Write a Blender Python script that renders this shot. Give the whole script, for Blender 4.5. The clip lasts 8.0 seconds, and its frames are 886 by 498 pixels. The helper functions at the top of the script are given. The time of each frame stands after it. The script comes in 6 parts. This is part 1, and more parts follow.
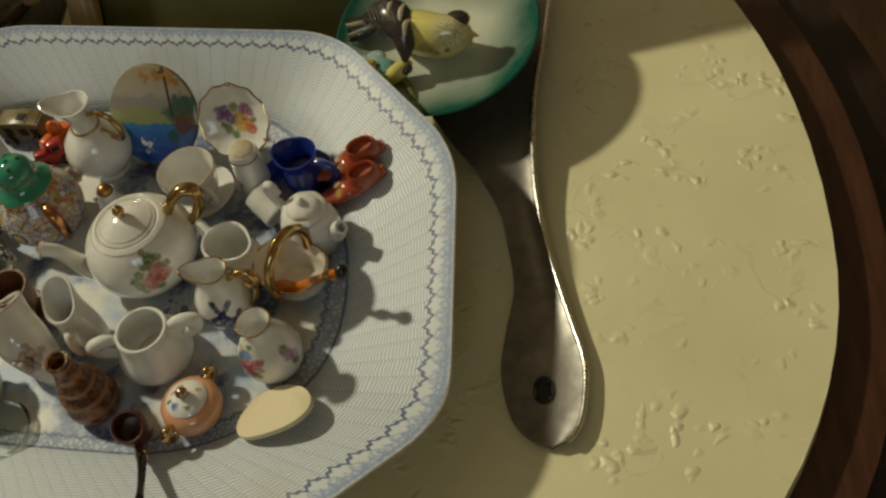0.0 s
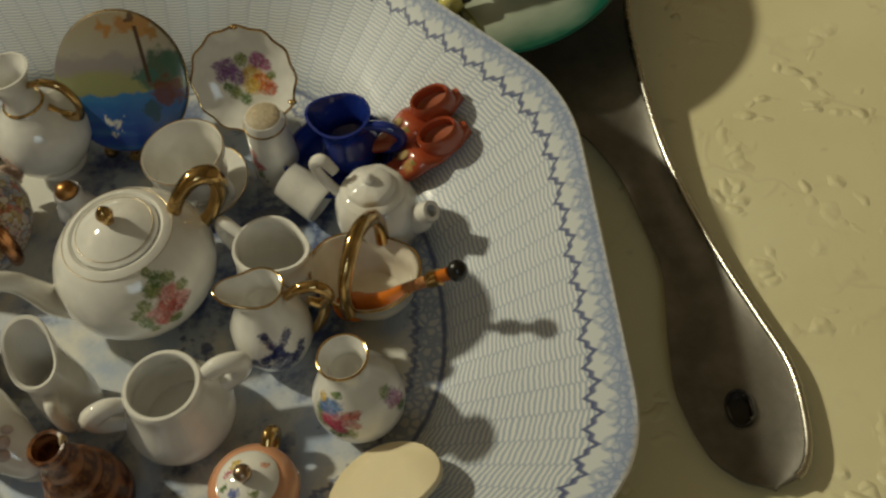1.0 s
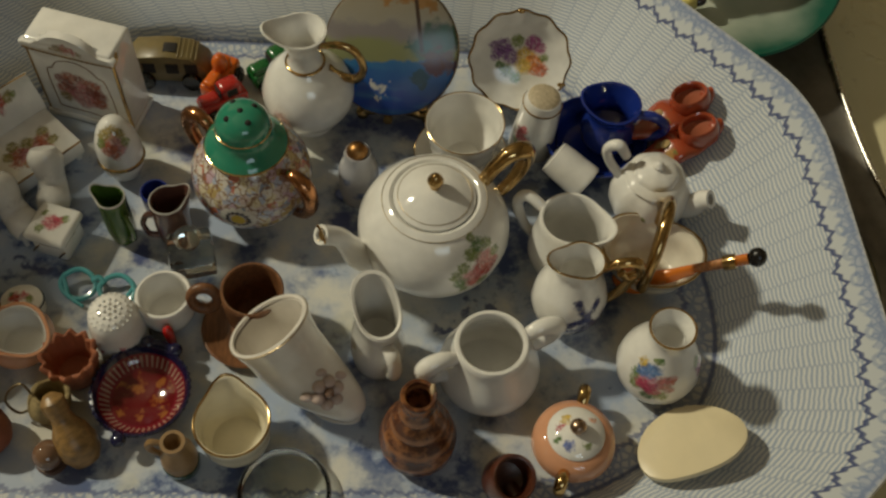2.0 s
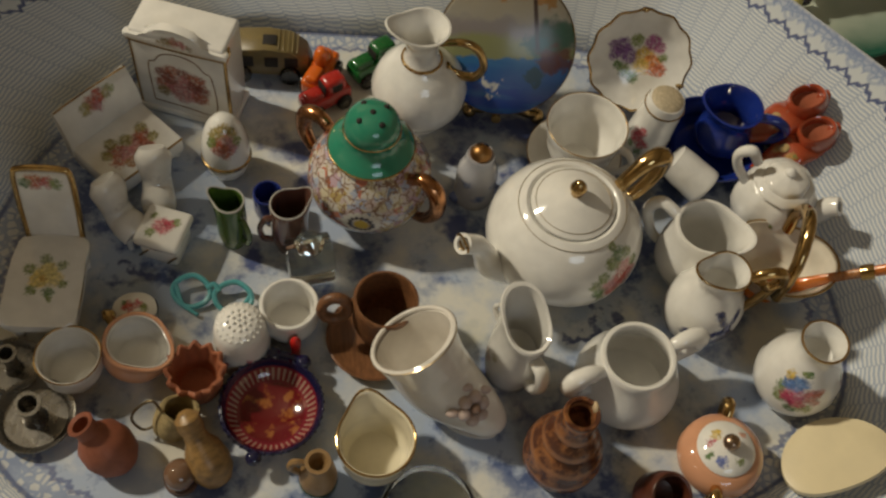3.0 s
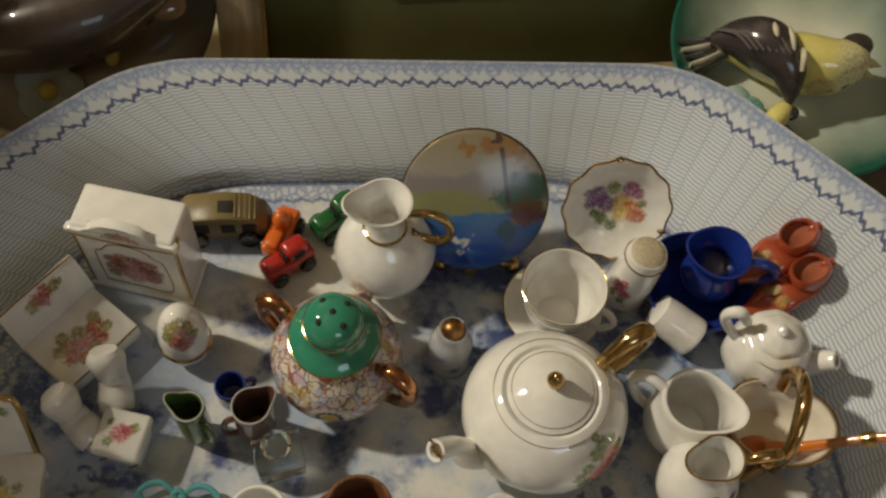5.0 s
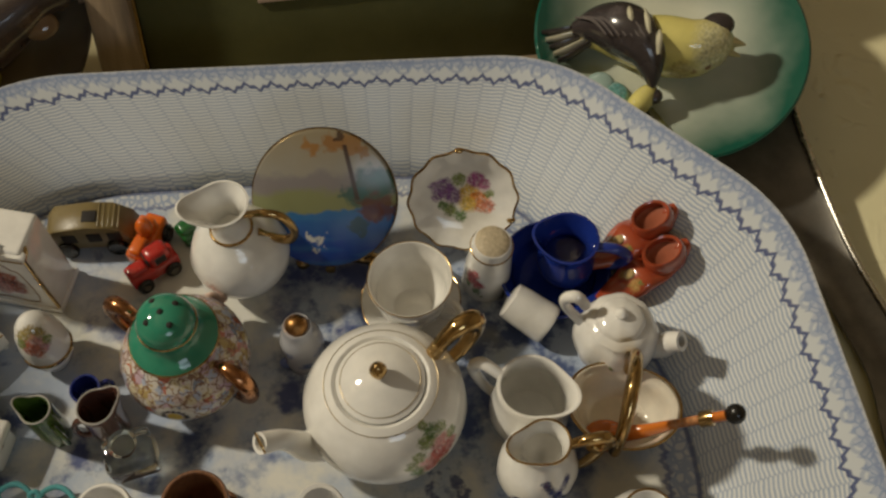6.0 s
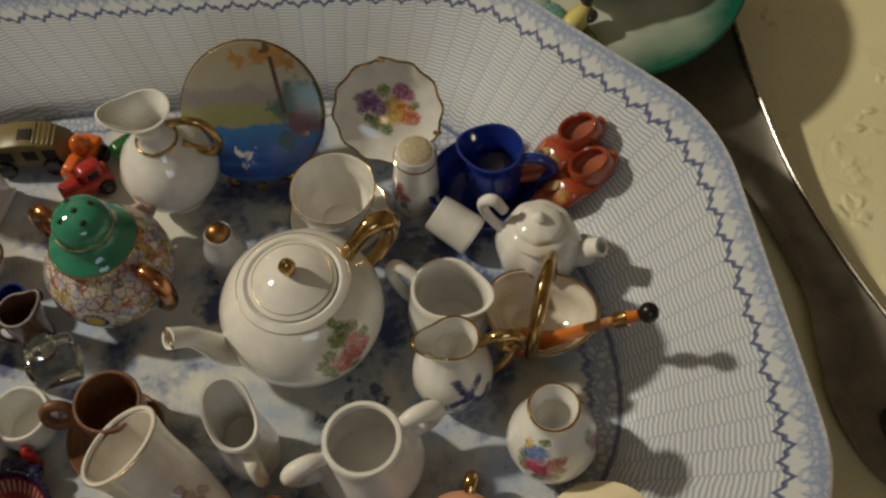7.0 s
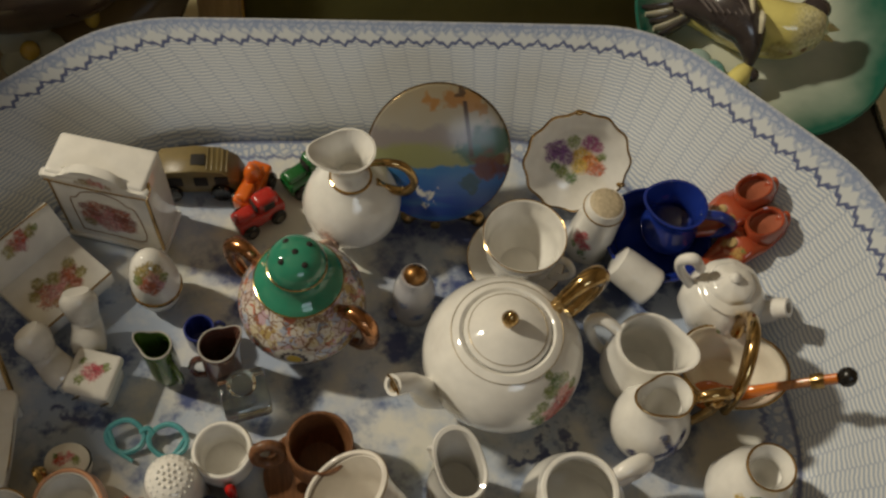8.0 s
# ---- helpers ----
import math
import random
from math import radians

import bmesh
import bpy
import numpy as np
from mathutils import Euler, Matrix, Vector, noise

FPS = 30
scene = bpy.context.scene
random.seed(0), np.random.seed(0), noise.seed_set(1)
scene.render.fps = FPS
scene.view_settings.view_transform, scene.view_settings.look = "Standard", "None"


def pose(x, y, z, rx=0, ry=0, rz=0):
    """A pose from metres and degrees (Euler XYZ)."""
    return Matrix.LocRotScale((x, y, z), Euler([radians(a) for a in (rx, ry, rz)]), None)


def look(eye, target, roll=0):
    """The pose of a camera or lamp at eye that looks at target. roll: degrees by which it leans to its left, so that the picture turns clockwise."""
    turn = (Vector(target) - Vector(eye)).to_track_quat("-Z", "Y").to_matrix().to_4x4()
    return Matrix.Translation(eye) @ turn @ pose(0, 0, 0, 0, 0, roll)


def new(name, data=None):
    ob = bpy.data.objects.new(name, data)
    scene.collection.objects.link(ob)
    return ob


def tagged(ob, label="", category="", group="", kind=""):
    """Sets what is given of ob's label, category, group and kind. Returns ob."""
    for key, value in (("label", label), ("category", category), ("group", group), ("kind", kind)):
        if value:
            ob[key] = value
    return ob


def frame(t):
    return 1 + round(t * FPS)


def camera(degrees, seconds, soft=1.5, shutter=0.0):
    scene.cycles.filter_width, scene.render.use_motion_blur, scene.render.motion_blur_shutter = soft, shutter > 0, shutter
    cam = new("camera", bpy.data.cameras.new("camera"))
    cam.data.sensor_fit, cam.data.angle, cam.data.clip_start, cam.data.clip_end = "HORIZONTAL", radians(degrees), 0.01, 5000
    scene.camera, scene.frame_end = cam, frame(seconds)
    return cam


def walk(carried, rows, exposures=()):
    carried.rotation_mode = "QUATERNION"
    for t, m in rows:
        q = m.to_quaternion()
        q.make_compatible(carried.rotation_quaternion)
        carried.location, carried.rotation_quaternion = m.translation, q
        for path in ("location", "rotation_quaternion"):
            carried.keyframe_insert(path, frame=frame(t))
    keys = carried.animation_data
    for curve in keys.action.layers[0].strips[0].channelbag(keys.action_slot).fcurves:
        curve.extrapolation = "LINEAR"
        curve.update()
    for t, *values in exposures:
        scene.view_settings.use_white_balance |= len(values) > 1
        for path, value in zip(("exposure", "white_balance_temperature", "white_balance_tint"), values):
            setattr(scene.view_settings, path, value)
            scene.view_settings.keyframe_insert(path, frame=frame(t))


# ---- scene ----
cam = camera(43.9, 8.0, soft=2.5)
PATH = [
    (0, (0.0922, 0.0119, 0.3729), (-0.1129, 0.5780, -0.4255), -18.64),
    (0.5, (0.0456, 0.0479, 0.3187), (-0.1241, 0.6233, -0.4814), -17.34),
    (1, (-0.0118, 0.0763, 0.2840), (-0.0822, 0.6480, -0.5334), -13.43),
    (1.5, (-0.0639, 0.0700, 0.2966), (-0.0628, 0.6260, -0.5346), -6.46),
    (2, (-0.1426, 0.0759, 0.3177), (-0.0706, 0.6013, -0.5300), 3.26),
    (2.2, (-0.1608, 0.0821, 0.3135), (-0.0715, 0.5976, -0.5387), 5.44),
    (3.3, (-0.2117, 0.1055, 0.3104), (-0.0636, 0.5936, -0.5497), 11.30),
    (3.5, (-0.2179, 0.1141, 0.3107), (-0.0612, 0.5945, -0.5522), 12.43),
    (4, (-0.2189, 0.1336, 0.3092), (-0.0540, 0.5964, -0.5618), 13.19),
    (4.2, (-0.2173, 0.1432, 0.3137), (-0.0529, 0.5992, -0.5610), 13.15),
    (5.3, (-0.1629, 0.1614, 0.3309), (-0.0607, 0.6253, -0.5491), 3.13),
    (5.5, (-0.1524, 0.1615, 0.3332), (-0.0593, 0.6221, -0.5495), 1.84),
    (6, (-0.1144, 0.1427, 0.3288), (-0.0607, 0.6263, -0.5449), -3.85),
    (6.5, (-0.0774, 0.1245, 0.3181), (-0.0609, 0.6226, -0.5489), -8.29),
    (7, (-0.0853, 0.1099, 0.3102), (-0.0655, 0.6148, -0.5528), -7.42),
    (7.5, (-0.1220, 0.1178, 0.3229), (-0.0595, 0.6134, -0.5434), -1.93),
    (8, (-0.1704, 0.1371, 0.3272), (-0.0564, 0.6113, -0.5458), 5.26),
]
walk(cam, [(t, look(eye, target, roll)) for t, eye, target, roll in PATH],
     [(0.0, -0.05, 6700, 0), (0.5, -0.13, 6700, 0), (1.0, -0.15, 6700, 0), (1.5, -0.10, 6650, 0), (2.0, -0.20, 6550, 3), (3.3, 0.0, 6500, 10), (4.0, 0.06, 6500, 10), (5.5, 0.06, 6500, 10), (6.5, -0.12, 6500, 10), (7.0, -0.16, 6500, 10), (8.0, -0.08, 6500, 10)])

# ---- world and light ----
world = bpy.data.worlds.new("room_world")
scene.world = world
world.use_nodes = True
world.node_tree.nodes["Background"].inputs[0].default_value = (1.0, 0.86, 0.66, 1)
world.node_tree.nodes["Background"].inputs[1].default_value = 0.016

lamp_data = bpy.data.lights.new("side_lamp", "AREA")
lamp_data.shape, lamp_data.size, lamp_data.energy = "DISK", 0.12, 27.0
lamp_data.color = (1.0, 0.90, 0.70)
lamp = new("side_lamp", lamp_data)
lamp.matrix_world = look((-1.40, 0.85, 1.34), (-0.10, 0.25, 0.02))

# cool fill lamp, assumed from bluish glints; the room has no window
cool_fill_data = bpy.data.lights.new("cool_fill", "AREA")
cool_fill_data.shape, cool_fill_data.size, cool_fill_data.size_y, cool_fill_data.energy = "RECTANGLE", 0.7, 0.5, 3.0
cool_fill_data.color = (0.72, 0.86, 1.0)
cool_fill_lamp = new("cool_fill", cool_fill_data)
cool_fill_lamp.matrix_world = look((0.15, -1.45, 1.1), (-0.1, 0.25, 0.0))


# ---- materials ----
MM = 0.001
FLOOR = 20.0  # height of the dish's well, mm


class Nodes:
    """A small wrapper for building node trees."""

    def __init__(self, name, rough=0.5, metal=0.0):
        self.mat = bpy.data.materials.new(name)
        self.mat.use_nodes = True
        self.tree = self.mat.node_tree
        self.bsdf = self.tree.nodes["Principled BSDF"]
        self.bsdf.inputs["Roughness"].default_value = rough
        self.bsdf.inputs["Metallic"].default_value = metal

    def node(self, kind, operation="", data_type="", feature="", uv_map=""):
        n = self.tree.nodes.new(kind)
        if operation:
            n.operation = operation
        if data_type:
            n.data_type = data_type
        if feature:
            n.feature = feature
        if uv_map:
            n.uv_map = uv_map
        return n

    def link(self, a, b):
        self.tree.links.new(a, b)

    def put(self, socket, value):
        if hasattr(value, "is_output"):
            self.link(value, socket)
        elif isinstance(value, (tuple, list)) and len(value) == 3 and socket.type == "RGBA":
            socket.default_value = (*value, 1)
        else:
            socket.default_value = value

    def math(self, op, a, b=0.0, c=0.0):
        n = self.node("ShaderNodeMath", operation=op)
        for i, v in enumerate((a, b, c)):
            self.put(n.inputs[i], v)
        return n.outputs[0]

    def vec(self, op, a, b=(0, 0, 0)):
        n = self.node("ShaderNodeVectorMath", operation=op)
        self.put(n.inputs[0], a)
        self.put(n.inputs[1], b)
        return n.outputs["Value"] if op in ("DISTANCE", "LENGTH", "DOT_PRODUCT") else n.outputs[0]

    def scaled(self, a, k):
        n = self.node("ShaderNodeVectorMath", operation="SCALE")
        self.put(n.inputs[0], a)
        self.put(n.inputs["Scale"], k)
        return n.outputs[0]

    def coords(self, which="Object"):
        return self.node("ShaderNodeTexCoord").outputs[which]

    def noise(self, scale, detail=3.0, vector=None, color=False, rough=0.5):
        n = self.node("ShaderNodeTexNoise")
        n.inputs["Scale"].default_value, n.inputs["Detail"].default_value = scale, detail
        n.inputs["Roughness"].default_value = rough
        if vector is not None:
            self.link(vector, n.inputs["Vector"])
        return n.outputs["Color" if color else "Fac"]

    def ramp(self, fac, lo, hi, a=0.0, b=1.0):
        n = self.node("ShaderNodeMapRange")
        for i, v in enumerate((fac, lo, hi, a, b)):
            self.put(n.inputs[i], v)
        return n.outputs[0]

    def mix(self, fac, a, b):
        n = self.node("ShaderNodeMix", data_type="RGBA")
        self.put(n.inputs["Factor"], fac)
        self.put(n.inputs["A"], a)
        self.put(n.inputs["B"], b)
        return n.outputs["Result"]

    def bump(self, height, strength=0.3, distance=0.001):
        n = self.node("ShaderNodeBump")
        n.inputs["Strength"].default_value, n.inputs["Distance"].default_value = strength, distance
        self.link(height, n.inputs["Height"])
        self.link(n.outputs[0], self.bsdf.inputs["Normal"])

    def done(self, color):
        self.put(self.bsdf.inputs["Base Color"], color)
        return self.mat


WHITE = (0.80, 0.785, 0.745)
CREAM = (0.76, 0.70, 0.54)


def porcelain(name, base=WHITE, blobs=(), rough=0.065, speckle=0.06):
    """Glazed china with painted blobs: (centre in mm, radius in mm, colour)."""
    n = Nodes(name, rough)
    n.bsdf.inputs["Coat Weight"].default_value = 0.5
    n.bsdf.inputs["Coat Roughness"].default_value = 0.03
    at = n.coords()
    tone = n.noise(170, 4, at)
    dark = tuple(c * (1 - 2.2 * speckle) for c in base)
    color = n.mix(n.ramp(tone, 0.3, 0.7), base, dark)
    if blobs:
        wob = n.scaled(n.vec("SUBTRACT", n.noise(520, 3, at, True), (0.5, 0.5, 0.5)), 0.0021)
        fray = n.scaled(n.vec("SUBTRACT", n.noise(1500, 2, at, True), (0.5, 0.5, 0.5)), 0.0022)
        bent = n.vec("ADD", n.vec("ADD", at, wob), fray)
        shade = n.noise(900, 2, at)
        thin = n.ramp(n.noise(1150, 3, at), 0.34, 0.56, 0.58, 0.97)
        for place, radius, paint in blobs:
            d = n.vec("DISTANCE", bent, tuple(c * MM for c in place))
            fac = n.ramp(d, radius * MM * 1.25, radius * MM * 0.80)
            deep = tuple(c * 0.55 for c in paint)
            color = n.mix(n.math("MULTIPLY", fac, thin), color, n.mix(n.ramp(shade, 0.35, 0.65), paint, deep))
    fine = n.noise(60, 2, at)
    n.bump(fine, 0.05, 0.002)
    n.link(n.ramp(n.noise(90, 3, at), 0.3, 0.7, rough * 0.7, rough * 1.7), n.bsdf.inputs["Roughness"])
    return n.done(color)


def gilt(name="worn_gilding", color=(0.60, 0.41, 0.18), rough=0.12):
    n = Nodes(name, rough, 1.0)
    at = n.coords()
    worn = n.noise(260, 4, at)
    n.link(n.ramp(worn, 0.3, 0.75, rough * 0.6, rough * 1.9), n.bsdf.inputs["Roughness"])
    n.bump(n.noise(500, 2, at), 0.12, 0.0006)
    return n.done(n.mix(n.ramp(worn, 0.35, 0.7), color, tuple(c * 0.62 for c in color)))


def plain(name, color, rough=0.5, vary=0.25, scale=220, bump=0.15, metal=0.0):
    n = Nodes(name, rough, metal)
    at = n.coords()
    fac = n.noise(scale, 5, at, rough=0.6)
    big = n.noise(scale * 0.2, 2, at)
    c = n.mix(n.ramp(fac, 0.3, 0.7), color, tuple(v * (1 - vary) for v in color))
    c = n.mix(n.ramp(big, 0.35, 0.7, 0.0, 0.6), c, tuple(v * (1 - vary * 0.8) for v in color))
    n.bump(fac, bump, 0.0006)
    n.link(n.ramp(fac, 0.3, 0.7, max(rough - 0.08, 0.03), min(rough + 0.12, 1)), n.bsdf.inputs["Roughness"])
    return n.done(c)


def glass(name, tint=(0.93, 0.97, 0.95), rough=0.03):
    n = Nodes(name, rough)
    n.bsdf.inputs["Transmission Weight"].default_value = 1.0
    n.bsdf.inputs["IOR"].default_value = 1.46
    return n.done(tint)


RED, PINK, GREEN, LEAF, YELLOW, BLUE, VIOLET, ORANGE, BROWN = (
    (0.50, 0.05, 0.04), (0.62, 0.16, 0.20), (0.12, 0.22, 0.07), (0.22, 0.28, 0.08), (0.72, 0.50, 0.10),
    (0.06, 0.10, 0.36), (0.20, 0.08, 0.28), (0.70, 0.22, 0.05), (0.25, 0.09, 0.04))


def spray(centre, u, v, size, seed, main=PINK, extra=(RED, LEAF, GREEN)):
    """Blobs of a small painted flower spray round a centre, spread along the directions u and v."""
    rnd = random.Random(seed)
    c, u, v = Vector(centre), Vector(u).normalized(), Vector(v).normalized()
    out = []
    for k in range(7):
        a = 2 * math.pi * k / 7 + rnd.uniform(-0.3, 0.3)
        d = size * rnd.uniform(0.75, 1.15)
        out.append((tuple(c + u * math.cos(a) * d + v * math.sin(a) * d * 0.8), size * rnd.uniform(0.24, 0.40), rnd.choice((LEAF, GREEN, LEAF))))
    for k in range(5):
        a = 2 * math.pi * k / 5 + rnd.uniform(-0.4, 0.4)
        d = size * rnd.uniform(0.35, 0.6)
        out.append((tuple(c + u * math.cos(a) * d + v * math.sin(a) * d), size * rnd.uniform(0.34, 0.48), rnd.choice(extra + (main,))))
    out.append((tuple(c), size * 0.52, main))
    return out


def platter_paint():
    """Blue printed wicker pattern: u runs round the dish in metres, v across it (0 well edge, 1 outer edge)."""
    n = Nodes("blue_transfer_china", 0.42)
    n.bsdf.inputs["Specular IOR Level"].default_value = 0.28
    n.bsdf.inputs["Coat Weight"].default_value = 0.04
    n.bsdf.inputs["Coat Roughness"].default_value = 0.1
    uv = n.node("ShaderNodeUVMap", uv_map="round").outputs[0]
    at = n.coords()
    sep = n.node("ShaderNodeSeparateXYZ")
    n.link(uv, sep.inputs[0])
    s, t = sep.outputs[0], sep.outputs[1]
    wob = n.math("MULTIPLY", n.math("SUBTRACT", n.noise(160, 2, at), 0.5), 0.05)
    base = (0.655, 0.67, 0.665)
    pale = (0.30, 0.37, 0.50)
    ink = (0.05, 0.07, 0.19)
    mid = (0.20, 0.26, 0.40)
    # fine strokes in columns
    column = n.math("FLOOR", n.math("DIVIDE", s, 0.0082))
    shift = n.math("MULTIPLY", n.math("MODULO", column, 2.0), 0.5)
    arc = n.math("MULTIPLY", n.math("PINGPONG", s, 0.0041), 55.0)
    line = n.math("SINE", n.math("MULTIPLY", n.math("ADD", n.math("ADD", n.math("MULTIPLY", t, 38.0), n.math("ADD", shift, n.math("MULTIPLY", wob, 22.0))), arc), 6.2832))
    rib = n.math("ABSOLUTE", n.math("SUBTRACT", n.math("PINGPONG", n.math("ADD", s, n.math("MULTIPLY", wob, 0.006)), 0.0041), 0.0))
    ribline = n.ramp(rib, 0.00065, 0.00025)
    on_rim = n.math("MULTIPLY", n.math("GREATER_THAN", t, 0.03), n.math("LESS_THAN", t, 0.80))
    weave = n.mix(n.math("MULTIPLY", n.ramp(line, -0.3, 0.6), 0.85), base, pale)
    weave = n.mix(n.math("MULTIPLY", ribline, 0.24), weave, mid)
    # zigzag and lace bands at the outer edge and at the well
    tooth = n.math("ADD", n.math("PINGPONG", s, 0.0045), n.math("MULTIPLY", n.math("PINGPONG", s, 0.0015), 1.2))
    def band(place, height, width, ink_fac, color, under):
        line_at = n.math("ADD", place, n.math("MULTIPLY", n.math("ADD", tooth, n.math("MULTIPLY", wob, 0.03)), height))
        off = n.math("ABSOLUTE", n.math("SUBTRACT", t, line_at))
        return n.mix(n.math("MULTIPLY", n.ramp(off, width, width * 0.5), ink_fac), under, color), line_at
    lace_noise = n.node("ShaderNodeTexVoronoi", feature="DISTANCE_TO_EDGE")
    lace_noise.inputs["Scale"].default_value = 400
    n.link(at, lace_noise.inputs["Vector"])
    lace = n.mix(n.ramp(lace_noise.outputs["Distance"], 0.02, 0.16), (0.27, 0.33, 0.47), (0.44, 0.48, 0.57))
    scallop = n.math("ADD", 0.862, n.math("MULTIPLY", n.math("ABSOLUTE", n.math("SINE", n.math("MULTIPLY", n.math("ADD", s, n.math("MULTIPLY", wob, 0.02)), 905.0))), 0.040))
    lace = n.mix(n.ramp(n.math("SUBTRACT", t, scallop), 0.012, -0.008), lace, (0.58, 0.61, 0.63))
    lace = n.mix(n.ramp(n.math("ABSOLUTE", n.math("SUBTRACT", t, 0.955)), 0.018, 0.006, 0, 0.5), lace, (0.20, 0.25, 0.40))
    along = n.math("SUBTRACT", n.math("MODULO", s, 0.009), 0.0045)
    across = n.math("MULTIPLY", n.math("SUBTRACT", t, 0.905), 0.045)
    ring_at = n.math("SQRT", n.math("ADD", n.math("MULTIPLY", along, along), n.math("MULTIPLY", across, across)))
    lace = n.mix(n.ramp(n.math("ABSOLUTE", n.math("SUBTRACT", ring_at, 0.0021)), 0.0008, 0.0003, 0, 0.5), lace, (0.24, 0.30, 0.45))
    lace = n.mix(n.ramp(ring_at, 0.0010, 0.0005, 0, 0.4), lace, (0.26, 0.32, 0.46))
    outer = n.mix(n.math("GREATER_THAN", t, 0.78), weave, lace)
    edge, at_line = band(0.762, 12.0, 0.021, 0.9, (0.075, 0.095, 0.21), outer)
    below = n.math("LESS_THAN", t, at_line)
    edge = n.mix(n.math("MULTIPLY", below, n.math("GREATER_THAN", t, 0.75)), edge, n.mix(n.ramp(n.math("ABSOLUTE", n.math("SUBTRACT", t, at_line)), 0.021, 0.009), weave, (0.075, 0.095, 0.21)))
    rimc = n.mix(n.ramp(t, 0.97, 1.0), edge, (0.55, 0.50, 0.38))
    # well: border lace and a blue landscape of soft blots
    well_lace = n.mix(n.ramp(lace_noise.outputs["Distance"], 0.10, 0.2), (0.27, 0.32, 0.44), (0.56, 0.57, 0.56))
    blot = n.noise(23, 6, at, rough=0.62)
    blot2 = n.noise(64, 5, at, rough=0.66)
    fog = n.mix(n.ramp(blot, 0.42, 0.55, 0, 0.8), (0.62, 0.61, 0.56), (0.28, 0.36, 0.52))
    fog = n.mix(n.math("MULTIPLY", n.ramp(blot2, 0.49, 0.58), n.ramp(blot, 0.46, 0.56, 0.0, 0.95)), fog, (0.06, 0.09, 0.21))
    fog = n.mix(n.ramp(n.noise(34, 4, at), 0.60, 0.72, 0, 0.4), fog, (0.42, 0.40, 0.24))
    bent = n.vec("ADD", at, n.scaled(n.vec("SUBTRACT", n.noise(150, 4, at, True), (0.5, 0.5, 0.5)), 0.016))
    groves = ((-145, 309, 7), (-134, 312, 7), (-123, 308, 7), (-149, 301, 6), (-205, 309, 7), (-196, 304, 6), (-128, 290, 4), (-142, 283, 4), (-150, 272, 5), (-212, 266, 5), (-193, 290, 6), (-141, 214, 5), (-136, 207, 6), (-106, 274, 6), (-108, 250, 5))
    for px, py, r in groves:
        d = n.vec("DISTANCE", bent, (px * MM, py * MM, FLOOR * MM))
        fog = n.mix(n.math("MULTIPLY", n.ramp(d, r * 1.2 * MM, r * 0.6 * MM), n.ramp(blot2, 0.38, 0.52, 0.25, 0.95)), fog, (0.055, 0.075, 0.20))
    for x0, y0, x1, y1 in ((-110, 240, -117, 225), (-105, 240, -102, 229), (-113, 234, -122, 230), (-251, 267, -242, 260)):
        for k in range(6):
            f = k / 5
            d = n.vec("DISTANCE", bent, ((x0 + (x1 - x0) * f) * MM, (y0 + (y1 - y0) * f) * MM, FLOOR * MM))
            fog = n.mix(n.ramp(d, 0.0022, 0.0012, 0, 0.85), fog, (0.06, 0.075, 0.17))
    in_band = n.math("GREATER_THAN", t, -0.28)
    floor = n.mix(n.math("MULTIPLY", in_band, 0.8), fog, well_lace)
    wline = n.math("ADD", -0.33, n.math("MULTIPLY", tooth, 14.0))
    woff = n.math("ABSOLUTE", n.math("SUBTRACT", t, wline))
    floor = n.mix(n.ramp(woff, 0.045, 0.02, 0, 0.7), floor, (0.08, 0.10, 0.22))
    hair = n.math("ABSOLUTE", n.math("SUBTRACT", t, -0.03))
    floor = n.mix(n.ramp(hair, 0.02, 0.008, 0, 0.8), floor, (0.08, 0.10, 0.2))
    color = n.mix(n.math("GREATER_THAN", t, 0.0), floor, rimc)
    stain = n.noise(18, 4, at)
    color = n.mix(n.ramp(stain, 0.62, 0.78, 0, 0.25), color, (0.45, 0.38, 0.24))
    relief = n.math("MULTIPLY", on_rim, n.math("ADD", n.math("MULTIPLY", line, 0.25), n.ramp(rib, 0.0, 0.0016, 0.0, 0.5)))
    n.bump(relief, 0.16, 0.0005)
    return n.done(color)


